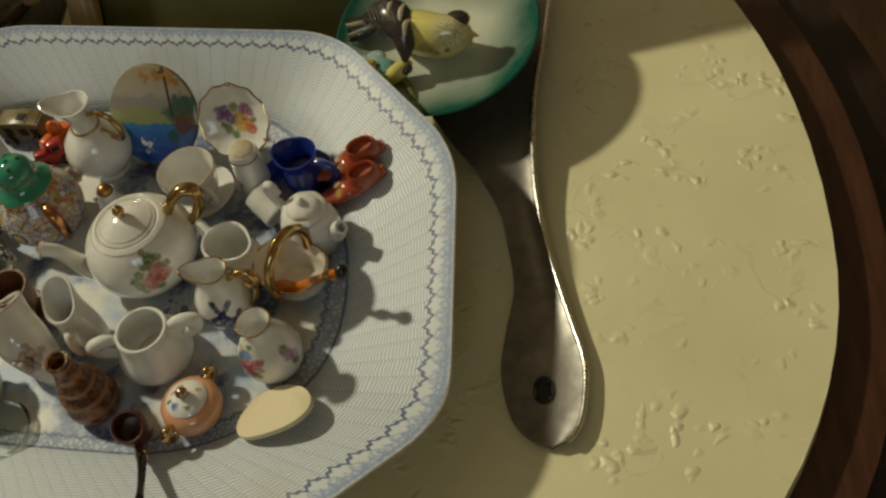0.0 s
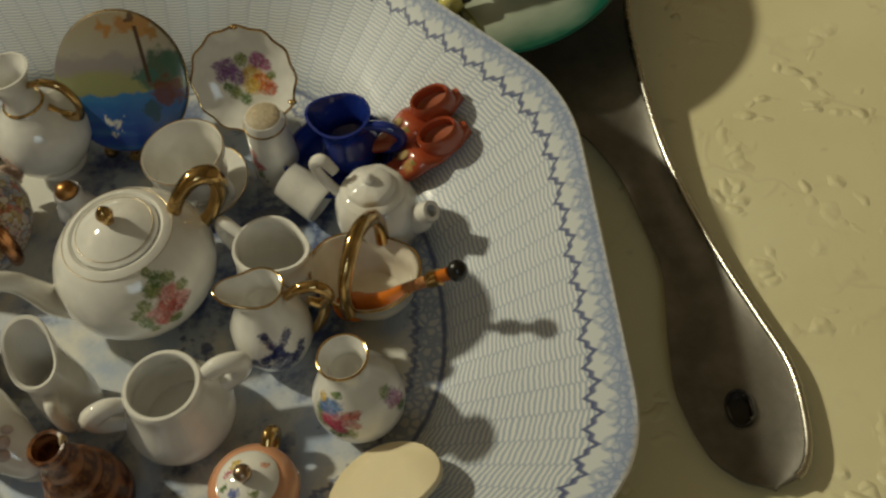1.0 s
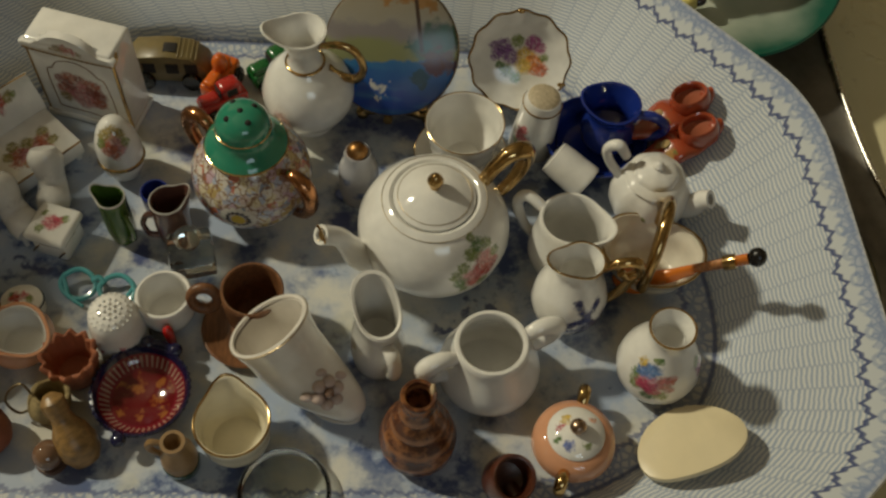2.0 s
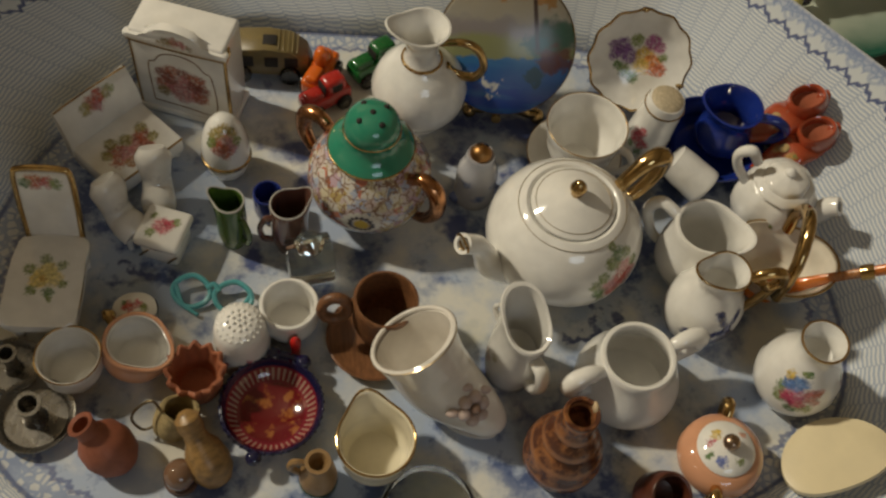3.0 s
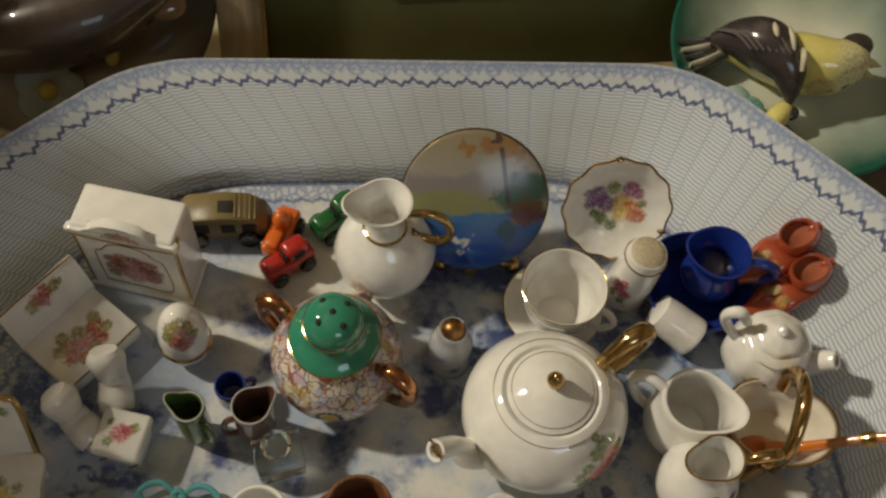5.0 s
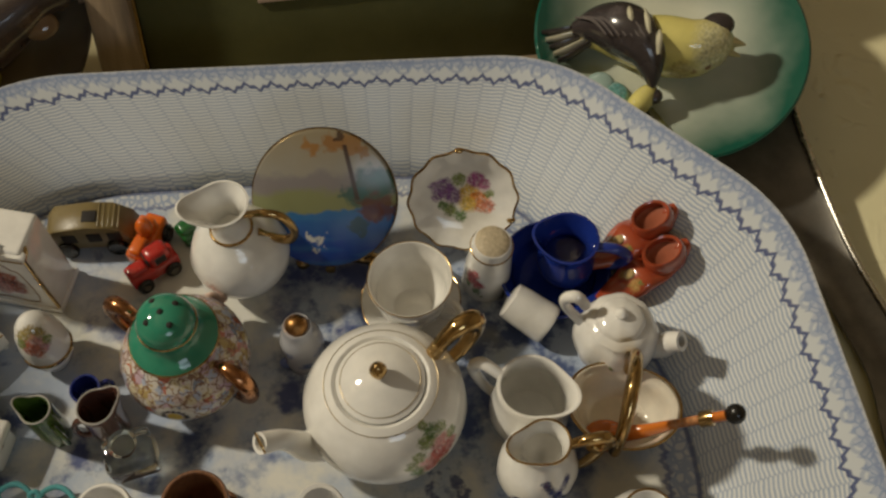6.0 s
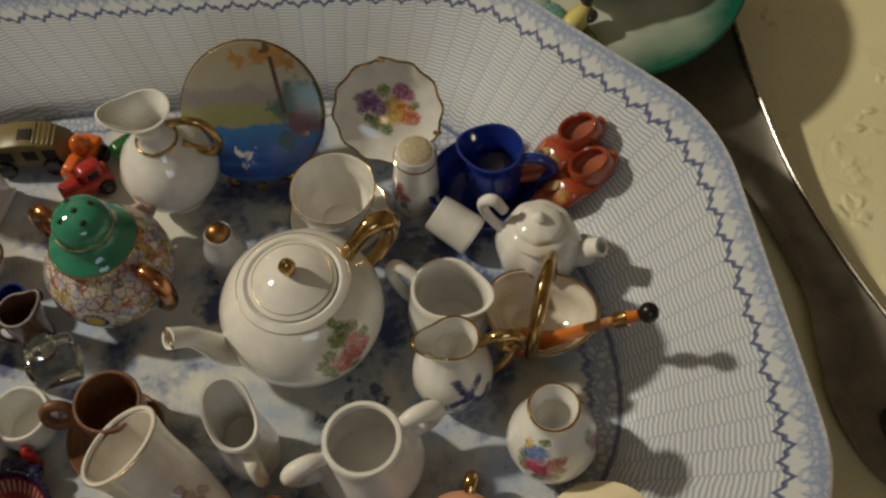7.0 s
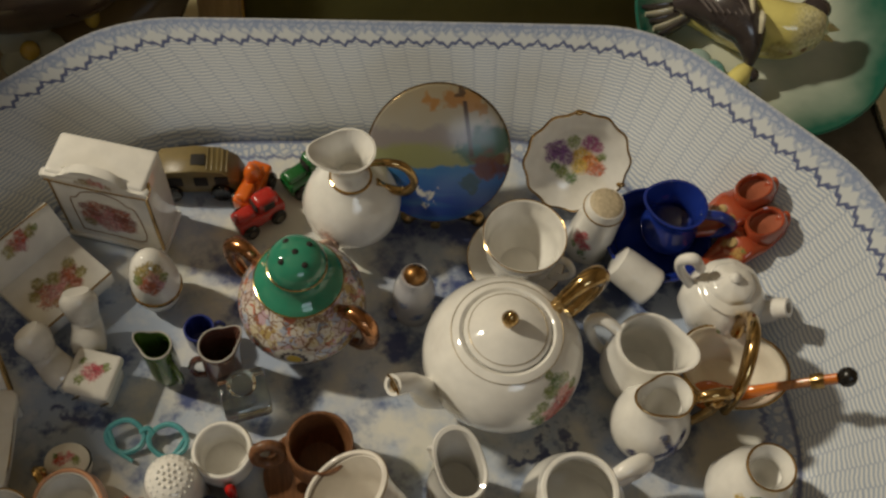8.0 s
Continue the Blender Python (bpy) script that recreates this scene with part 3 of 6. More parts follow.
def platter():
    t = thing("platter", "large octagonal blue and white wicker-patterned china platter on the table", "platter", 0, 0, 0, PLATTER_TURN)
    rim_c = [(13, 183), (9, 297), (-50, 363), (-225, 386), (-310, 338), (-338, 250), (-292, 150), (-54, 129)]
    well_c = [(-36, 203), (-35, 266), (-78, 340), (-225, 357), (-281, 306), (-300, 243), (-272, 186), (-86, 171)]
    n = 440
    outer, length = dish_outline(rim_c, 20, n)
    well, _ = dish_outline(well_c, 30, n)
    mid = Vector((-160, 262))
    # rings: (0 well .. 1 rim, height, print coordinate)
    rings = [(("in", 0.30), FLOOR, -3.0), (("in", 0.62), FLOOR, -1.6), (("in", 0.86), FLOOR, -0.62), (("in", 0.97), FLOOR + 0.1, -0.10), (("in", 1.0), FLOOR + 0.8, -0.02), (("out", 0.05), FLOOR + 4.6, 0.05),
             (("out", 0.10), FLOOR + 6.4, 0.10), (("out", 0.3), FLOOR + 10.5, 0.3), (("out", 0.55), FLOOR + 15.5, 0.55), (("out", 0.8), FLOOR + 20.5, 0.8), (("out", 0.96), FLOOR + 23.8, 0.96),
             (("out", 0.99), FLOOR + 24.2, 0.985), (("out", 1.0), FLOOR + 23.2, 1.0), (("out", 0.985), FLOOR + 21.4, 1.0), (("out", 0.5), FLOOR + 10, 1.0), (("out", 0.0), FLOOR - 4, 1.0), (("in", 0.93), 4, 1.0), (("in", 0.91), 0.3, 1.0), (("in", 0.86), 0.3, 1.0), (("in", 0.84), FLOOR - 6, 1.0), (("in", 0.3), FLOOR - 6, 1.0)]
    per = round(length / 9.0) * 9.0 * MM
    paint = platter_paint()

    def shell(name, first, last, cap, label):
        bm = bmesh.new()
        uv = bm.loops.layers.uv.new("round")
        grid = []
        for (zone, k), z, v in rings[first:last + 1]:
            row = []
            for i in range(n):
                q = mid.lerp(well[i], k) if zone == "in" else well[i].lerp(outer[i], k)
                if zone == "out" and z > FLOOR:
                    rise = min(max(10 + 0.105 * (outer[i].y - 190), 10), 30) / 24
                    row.append(bm.verts.new(Vector((q.x, q.y, FLOOR + (z - FLOOR) * rise)) * MM))
                    continue
                row.append(bm.verts.new(Vector((q.x, q.y, z)) * MM))
            grid.append(row)
        for r in range(len(grid) - 1):
            for i in range(n):
                j = (i + 1) % n
                f = bm.faces.new((grid[r][i], grid[r][j], grid[r + 1][j], grid[r + 1][i]))
                for loop, (a, b) in zip(f.loops, ((i, r), (i + 1, r), (i + 1, r + 1), (i, r + 1))):
                    loop[uv].uv = (per * a / n, rings[first + b][2])
        if cap is not None:
            f = bm.faces.new(grid[cap])
            for loop in f.loops:
                loop[uv].uv = (0.5, rings[first + (cap % len(grid))][2])
        part(name, bm, paint, t, label)

    shell("well", 0, 4, 0, "flat well printed with a blue landscape")
    shell("rim", 4, 13, None, "sloping rim printed as wickerwork with a zigzag border")
    shell("underside", 13, len(rings) - 1, -1, "plain glazed underside with a foot ring")


def skimmer():
    """A flat old metal utensil handle with a hanging hole and one rolled edge."""
    metal = plain("tarnished_steel", (0.27, 0.255, 0.23), 0.38, 0.5, 90, 0.3, 0.8)
    t = thing("skimmer", "old tarnished metal skimmer handle with a hanging hole on the table", "utensil", 0, 0, 0)
    right = [(45.7, 183.0), (53.3, 186.3), (57.3, 196.3), (58.0, 215.7), (53.0, 234.0), (46.8, 254.0), (41.0, 276.0), (36.8, 298.0), (35.0, 324.0), (35.0, 350.7), (39.0, 390.5), (42.0, 439.0)]
    left = [(45.7, 183.0), (37.7, 185.7), (30.0, 194.7), (25.3, 213.3), (26.3, 231.0), (28.6, 252.0), (25.3, 272.0), (20.8, 289.7), (10.2, 309.0), (-7.2, 333.7), (-26.0, 368.7), (-35.5, 419.5)]
    rp = smooth_path([(x, y, 0, 1) for x, y in right], 16)
    lp = smooth_path([(x, y, 0, 1) for x, y in left], 16)
    def rise(y):
        f = min(max((y - 235) / 130, 0), 1)
        return 10 * f * f * (3 - 2 * f)

    bm = bmesh.new()
    cols = 26
    top, low = [], []
    for a, b in zip(lp, rp):
        lift = 3.0 + rise(a.y)
        ra, rb = [], []
        for c in range(cols + 1):
            f = c / cols
            x, y = a.x + (b.x - a.x) * f, a.y + (b.y - a.y) * f
            z = lift + 1.6 * (2 * f - 1) ** 2 - 1.2 * math.sin(math.pi * f)
            ra.append(bm.verts.new(Vector((x, y, z)) * MM))
            rb.append(bm.verts.new(Vector((x, y, z - 1.3)) * MM))
        top.append(ra)
        low.append(rb)
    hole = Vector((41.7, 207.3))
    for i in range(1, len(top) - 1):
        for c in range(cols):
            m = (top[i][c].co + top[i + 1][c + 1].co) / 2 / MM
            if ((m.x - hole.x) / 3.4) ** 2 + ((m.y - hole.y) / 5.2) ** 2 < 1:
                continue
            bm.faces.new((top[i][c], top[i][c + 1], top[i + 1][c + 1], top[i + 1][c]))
            bm.faces.new((low[i][c], low[i + 1][c], low[i + 1][c + 1], low[i][c + 1]))
    for i in range(1, len(top) - 1):
        for c in (0, cols):
            bm.faces.new((top[i][c], top[i + 1][c], low[i + 1][c], low[i][c]))
    bmesh.ops.delete(bm, geom=[v for v in bm.verts if not v.link_faces], context="VERTS")
    part("blade", bm, metal, t)
    # near-black cup under the cut-out: its colour stands in for the hole's shade
    shade_cup = lathe([(0, 0.3), (2.6, 0.3), (3.2, 1.2), (3.5, 2.6), (3.9, 2.9), (3.9, 0.2), (0, 0.2)], 28, lambda a, r, z: (r * (1 + 0.45 * math.sin(a) ** 2), z, 0.0), (hole.x, hole.y, 0))
    part("hole_shade_cup", shade_cup, plain("skimmer_hole_shade", (0.022, 0.018, 0.014), 0.6, 0.4, 200), t, "hanging hole, its shade given by a near-black cup")
    edge = [(p.x - 0.4, p.y, 4.6 + rise(p.y), 1.2) for p in rp[12::4]]
    part("rolled_edge", tube(edge, 10, 1), plain("bright_steel", (0.70, 0.67, 0.60), 0.26, 0.25, 200, 0.1, 1.0), t, "rolled edge in brighter steel")
    part("foot", rbox((20, 24, 10), (12, 400, 5.1), 1.6), metal, t)


def leaning(x, y, z, back, turn=0.0):
    """A pose for a flat dish made face up: tipped to lean back by so many degrees from upright."""
    return pose(x * MM, y * MM, z * MM, 0, 0, turn) @ pose(0, 0, 0, 90 - back)


def wall_plate(name, label, x, y, z, back, turn, paint, radius, size=(1, 1, 1)):
    t = new(name)
    t.matrix_world = leaning(x, y, z, back, turn) @ Matrix.Diagonal((*size, 1))
    tagged(t, label, "decorative plate")
    prof = [(0, 0), (radius * 0.55, 0), (radius * 0.62, 1), (radius * 0.80, 3.0), (radius, 7.5), (radius + 0.4, 8.3), (radius - 0.5, 8.8), (radius * 0.78, 5.0), (radius * 0.62, 3.2), (radius * 0.5, 2.6), (0, 2.4)]
    part("dish", lathe(prof, 72), paint, t)
    return t


def petal_flower(parent, at, size, petal_mat, heart_mat, turn=None):
    """A raised china blossom: five cupped petals and a round heart."""
    for k in range(5):
        a = 2 * math.pi * k / 5
        p = ball(size * 0.62, (at[0] + math.cos(a) * size * 0.62, at[1] + math.sin(a) * size * 0.62, at[2]), (1, 1, 0.28), 14, 8)
        part("petal", p, petal_mat, parent)
    part("flower_heart", ball(size * 0.36, (at[0], at[1], at[2] + size * 0.2), (1, 1, 0.8), 12, 8), heart_mat, parent)


def bird_plates():
    green = plate_paint("green_shaded_glaze", (0.66, 0.68, 0.57), (0.006, 0.088, 0.060), 19, 49)
    p = wall_plate("goldfinch_plate", "round green glazed plate with a modelled yellow and black bird", -7, 371, 29, 82, 4, green, 49.5, (0.93, 0.93, 1.1))
    part("rest", rbox((30, 26, 16), (4, 10, -10), 2), plain("prop_block_wood", (0.10, 0.06, 0.035), 0.6), p, "low wooden block added out of sight to hold the plate up")
    yellow = porcelain("yellow_glaze", (0.70, 0.62, 0.20), [((8, -12, 16), 8.5, (0.74, 0.70, 0.42)), ((-3, -16, 12), 4.5, (0.50, 0.40, 0.13)), ((1, -19, 12), 1.5, BROWN), ((6, -18, 13), 1.3, BROWN), ((-4, -12, 18), 1.3, BROWN)])
    black = porcelain("black_brown_glaze", (0.045, 0.036, 0.036), [((-22, 4, 22), 3, (0.12, 0.10, 0.10)), ((-16, -6, 24), 2.4, (0.12, 0.10, 0.09))], 0.2)
    pale = porcelain("pale_glaze", (0.62, 0.58, 0.42))
    part("bird", tube([(-34, 8, 8, 2.0), (-27, 6, 9, 5.0), (-18, 2, 10, 8.6), (-7, -4, 11, 11.0), (2, -8.5, 12, 10.8), (9, -9.5, 13, 9.4), (14.6, -10.4, 13, 6.8), (18.4, -11.6, 13, 1.4)], 20, 6, flat=0.9), yellow, p, "modelled yellow bird")
    part("wing", tube([(-35, 10, 11, 2.0), (-26, 7, 14, 6.4), (-19, 1, 16.6, 8.2), (-14.5, -8, 16.4, 6.4), (-14.0, -15, 14, 3.6), (-14.8, -20, 11, 1.0)], 16, 6, flat=1.15), black, p, "black folded wing")
    for k, (u0, v0, u1, v1) in enumerate(((-17.4, 6.5, -19.4, -3.5), (-12.4, 3.5, -14.2, -8.5), (-10.0, -6.0, -12.4, -13.5))):
        part("wing_bar", tube([(u0, v0, 22.2, 0.7), ((u0 + u1) / 2 - 0.3, (v0 + v1) / 2, 24.3 - 0.5 * k, 1.25), (u1, v1, 22.6 - k, 0.7)], 8, 4), pale, p, "pale wing bar")
    for k in range(5):
        part("tail_feather", tube([(-30, 11 - 1.8 * k, 9.5, 1.5), (-38, 11.5 - 2.6 * k, 8.6, 2.0), (-45.5 + 0.6 * k, 13 - 3.2 * k, 8, 1.2)], 8, 4, flat=0.6), (black, pale)[k % 2], p)
    grey = porcelain("grey_feather_glaze", (0.15, 0.13, 0.125), (), 0.2)
    for k in range(7):
        u = -31 + 2.0 * k
        part("feather", tube([(u - 3, 11.4 - 0.8 * k, 15.0 + 0.9 * k, 0.35), (u + 0.6, 5.0 - 0.9 * k, 20.4 + 0.6 * k, 0.55), (u + 3.0, -2.5 - 0.9 * k, 21.6 + 0.35 * k, 0.3)], 6, 4), grey, p)
    part("cap", ball(5.4, (12.0, -6.2, 18.6), (1.15, 0.9, 0.6), 18, 12), black, p, "black cap on the head")
    part("beak", tube([(15.5, -11, 15.4, 2.0), (18.4, -12.2, 14.8, 1.4), (21.4, -13.2, 14.2, 0.3)], 8, 4), porcelain("horn_glaze", (0.62, 0.52, 0.24)), p)
    part("lower_beak", tube([(14.6, -13, 13.0, 1.5), (17, -14.6, 12.4, 1.0), (19, -15.9, 12.0, 0.3)], 8, 4), porcelain("horn_glaze_dark", (0.54, 0.45, 0.20)), p)
    part("eye", ball(0.9, (11.4, -12.6, 19.6)), M_BLACK, p)
    petal_flower(p, (-32, -17, 7), 8.5, porcelain("pale_turquoise_glaze", (0.36, 0.48, 0.44), [((-26, -17, 9), 4, (0.16, 0.42, 0.40))]), porcelain("yolk_glaze", (0.62, 0.42, 0.08)))
    part("bud", tube([(-25, -27, 6, 2), (-21, -24, 8, 4.0), (-16, -20.5, 8.5, 3.6), (-12.5, -17.5, 8, 1.0)], 12, 5), yellow, p, "small yellow bird head below")
    part("bud_cap", ball(3.0, (-14.6, -22.5, 9.6), (1.1, 1.0, 0.6), 12, 8), black, p)
    part("twig", tube([(-18, -22, 6, 1.6), (-14, -30, 4.4, 1.8), (-10, -40, 4.2, 1.2)], 8, 4), porcelain("olive_glaze", (0.16, 0.17, 0.07)), p)

    dark = plate_paint("brown_shaded_glaze", (0.30, 0.24, 0.15), (0.012, 0.010, 0.012), 34, 56)
    q = wall_plate("brown_bird_plate", "round dark-rimmed plate with a modelled brown bird", -251, 427, 40, 52, 2, dark, 51)
    brown = porcelain("dark_brown_glaze", (0.052, 0.034, 0.027), [((16, -4, 18), 9, (0.09, 0.052, 0.036)), ((-8, -6, 20), 6, (0.045, 0.03, 0.026)), ((28, 6, 18), 5, (0.15, 0.09, 0.055))], 0.3)
    part("bird", tube([(-48, -2, 8, 4), (-32, -2, 10, 10), (-14, 0, 12, 15), (6, 3, 13, 15.5), (20, 8, 14, 12), (31, 13, 14, 9.6), (40, 13, 13, 6.0), (45, 12, 12, 0.8)], 18, 6, flat=0.9), brown, q, "modelled dark brown bird", shift=(4, -14, 0))
    part("wing", tube([(-26, -8, 14, 1.2), (-14, -5, 18, 4.6), (2, 0, 20, 6.0), (14, 4, 19.5, 4.0)], 12, 6, flat=1.2), brown, q, shift=(4, -14, 0))
    part("cheek", ball(5, (30, 3, 16), (1.3, 1, 0.6)), porcelain("tan_glaze", (0.20, 0.12, 0.06)), q, shift=(4, -14, 0))
    part("beak", tube([(44, 10, 12.5, 1.9), (48, 9, 12, 1.2), (51, 8.4, 11.6, 0.3)], 8, 4), porcelain("grey_horn_glaze", (0.14, 0.10, 0.08)), q, shift=(4, -14, 0))
    part("eye", ball(1.3, (37, 12, 20)), M_BLACK, q, shift=(4, -14, 0))
    petal_flower(q, (-9, -33, 7), 9.5, porcelain("grey_blue_glaze", (0.30, 0.34, 0.33)), porcelain("dull_yolk_glaze", (0.50, 0.36, 0.08)))
    part("bud", ball(3.4, (13, -24, 8), (0.8, 1.2, 0.9)), porcelain("bud_glaze", (0.52, 0.42, 0.10)), q, "small yellow bud")
    part("twig", tube([(4, -8, 8, 1.3), (9, -15, 8, 1.5), (13, -22, 7.5, 1.2)], 8, 4), brown, q)


def framed_picture():
    t = new("picture_frame")
    t.matrix_world = leaning(-85, 433, 67, 30, -4)
    tagged(t, "picture in a cream wooden frame with a wide green mat", "picture frame")
    frame_mat = wood_paint("cream_pink_frame", (0.46, 0.34, 0.22), 20, 0.4)
    w, h = 214, 150
    for sx in (-1, 1):
        part("side_rail", rbox((15, h + 12, 13), (sx * w / 2, 0, 6.5), 2), frame_mat, t)
        part("gilt_slip", rbox((2.4, h - 14, 3), (sx * (w / 2 - 7.4), 0, 7), 0.6), M_GOLD, t)
    for sy in (-1, 1):
        part("cross_rail", rbox((w - 12.4, 12, 12.5), (0, sy * (h / 2 - 1.5), 6.5), 2), frame_mat, t)
    part("mat", rbox((w - 12, h - 12, 2), (0, 0, 3.5), 0.3), plain("olive_green_mat", (0.085, 0.085, 0.022), 0.75, 0.2, 60), t, "wide olive green mat")
    part("inner_mat", rbox((98, 98, 1.2), (-8, 11, 5.1), 0.3), plain("dusty_pink_mat", (0.42, 0.30, 0.22), 0.8, 0.12, 60), t, "dusty pink inner mat")
    part("print", rbox((86, 84, 1.0), (-8, 13, 6.2), 0.2), plain("faded_print", (0.30, 0.27, 0.2), 0.8, 0.4, 40), t, "faded print")
    part("backing", rbox((w + 10, h + 6, 2), (0, 0, -1.2), 0.3), plain("brown_board", (0.15, 0.1, 0.06), 0.9), t)


room()
table()
shade_board()
platter()
skimmer()
bird_plates()
framed_picture()


# ---- miniatures in the dish ----
def big_teapot():
    t = thing("teapot", "white china miniature teapot with gilded knob and handle and painted roses", "teapot", -120.9, 258.3, turn=0)
    rose, red, deep = (0.62, 0.26, 0.25), (0.54, 0.13, 0.11), (0.46, 0.08, 0.06)
    body = [(0, 0), (12, 0), (13, 0.5), (13.2, 1.6), (16, 4), (19.5, 8), (22, 13), (22.8, 18), (22.2, 23), (20, 28), (17, 32), (14.5, 34.2), (13.2, 34.8), (12.4, 34.4), (11.5, 33), (0, 32.5)]
    blobs = [(on_body(body, az, z + 3.2), r, c) for az, z, r, c in ((-66, 18, 3.4, rose), (-62, 15.5, 2.4, red), (-57, 20, 2.9, red), (-51, 18, 2.6, deep), (-47, 22, 2.4, red), (-44, 18.5, 2.1, rose), (-54, 23.5, 2.2, rose),
                                                             (-75, 17, 2.2, GREEN), (-78, 20.5, 1.9, LEAF), (-71, 22.5, 1.9, LEAF), (-61, 25.5, 2.3, LEAF), (-53, 27, 2.2, GREEN), (-45, 26, 1.9, LEAF), (-56, 13.5, 1.9, LEAF), (-40, 22, 1.7, LEAF), (-57, 29.5, 1.4, LEAF), (-72, 13.5, 1.6, LEAF))]
    china = porcelain("rose_painted_china", WHITE, blobs)
    part("body", lathe(body, 64), china, t, "round white body painted with roses")
    part("gilt_line", ring_tube(15.3, 33.70, 0.10, 64), gilt("rubbed_gilding", (0.42, 0.33, 0.2), 0.35), t)
    lid = part("lid", lathe([(0, 33.2), (11.6, 33.4), (12.0, 34.2), (11.9, 35.0), (10.6, 35.8), (8, 37.6), (5, 39.0), (2.2, 39.8), (0, 40)], 56), M_WHITE, t)
    part("lid_line", ring_tube(10.7, 35.81, 0.10, 56), gilt("rubbed_gilding", (0.42, 0.33, 0.2), 0.35), lid)
    part("knob", lathe([(0, 39.6), (1.6, 39.7), (1.4, 40.6), (2.1, 41.8), (2.4, 43.0), (1.9, 44.4), (0.9, 45.8), (0, 46.4)], 20), M_GOLD, lid, "worn gilt acorn knob")
    a = radians(200)
    ca, sa = math.cos(a), math.sin(a)
    spout = [(18 * ca, 18 * sa, 11, 5.6), (24 * ca, 24 * sa, 17, 4.4), (27 * ca, 27 * sa, 25, 3.4), (30 * ca, 30 * sa, 32, 2.9), (35 * ca, 35 * sa, 36.5, 3.0)]
    part("spout", tube(spout, 18, 8, hollow=0.68), M_WHITE, t)
    part("spout_line", tube([((34.9 + 0.0) * ca - 2.9 * math.sin(b) * sa, 34.9 * sa + 2.9 * math.sin(b) * ca, 36.6 + 2.2 * math.cos(b), 0.35) for b in [2 * math.pi * k / 10 for k in range(10)]], 6, 3, True), M_GOLD, t)
    b = radians(22)
    cb, sb = math.cos(b), math.sin(b)
    handle = [(15.5 * cb, 15.5 * sb, 31.5, 2.2), (19.5 * cb, 19.5 * sb, 37.5, 2.2), (25.0 * cb, 25.0 * sb, 41.5, 2.7), (29.4 * cb, 29.4 * sb, 39.5, 2.9), (29.6 * cb, 29.6 * sb, 33, 2.5), (26 * cb, 26 * sb, 26, 2.1), (21.8 * cb, 21.8 * sb, 22, 1.9)]
    part("handle", tube(handle, 12, 6), M_GOLD, t, "gilded ear handle")


def pepper_pot():
    t = thing("pepper_pot", "round flower-covered pot with green domed lid and copper handles", "pepper pot", -176.1, 283.5)
    part("body", lathe([(0, 0), (9, 0), (10, 0.6), (10.6, 2), (14, 5), (17.0, 10), (18.1, 15), (17.5, 20.5), (15.0, 25.5), (11.6, 29.2), (10.8, 30.4), (0, 30.5)], 56), mosaic_paint(), t, "pot body crowded with painted flowers")
    green = porcelain("emerald_glaze", (0.035, 0.24, 0.15), [((3, -6, 40), 2.2, (0.04, 0.32, 0.2))])
    lid = part("lid", lathe([(0, 30), (11.6, 30.2), (12.2, 30.8), (11.9, 31.6), (10.2, 32.8), (8.6, 34.4), (7.7, 36.2), (7.5, 38.2), (8.0, 39.0), (7.8, 41.5), (6.5, 44.0), (4.0, 45.8), (0, 46.5)], 48), green, t, "green glazed domed lid with holes")
    part("lid_band", ring_tube(12.1, 30.9, 0.35, 56), M_GOLD, lid)
    part("dome_band", ring_tube(7.95, 38.7, 0.22, 48), M_GOLD, lid)
    for k in range(5):
        a = 2 * math.pi * k / 4 + 0.5
        r, z = (0, 46.5) if k == 4 else (4.3, 45.7)
        # solid dark ball: the hole's inner shade is only colour
        part("hole", ball(0.95, (r * math.cos(a), r * math.sin(a), z - 0.35), (1, 1, 0.75), 12, 8), M_HOLE_SHADE, lid)
    for ang in (140, -42):
        ca, sa = math.cos(radians(ang)), math.sin(radians(ang))
        part("handle", tube([(13.5 * ca, 13.5 * sa, 25.5, 1.8), (18 * ca, 18 * sa, 29.5, 2.2), (22.6 * ca, 22.6 * sa, 27, 2.6), (23.6 * ca, 23.6 * sa, 19, 2.3), (20.6 * ca, 20.6 * sa, 12, 1.8), (16.5 * ca, 16.5 * sa, 9, 1.4)], 12, 6), M_COPPER, t, "copper lustre handle")


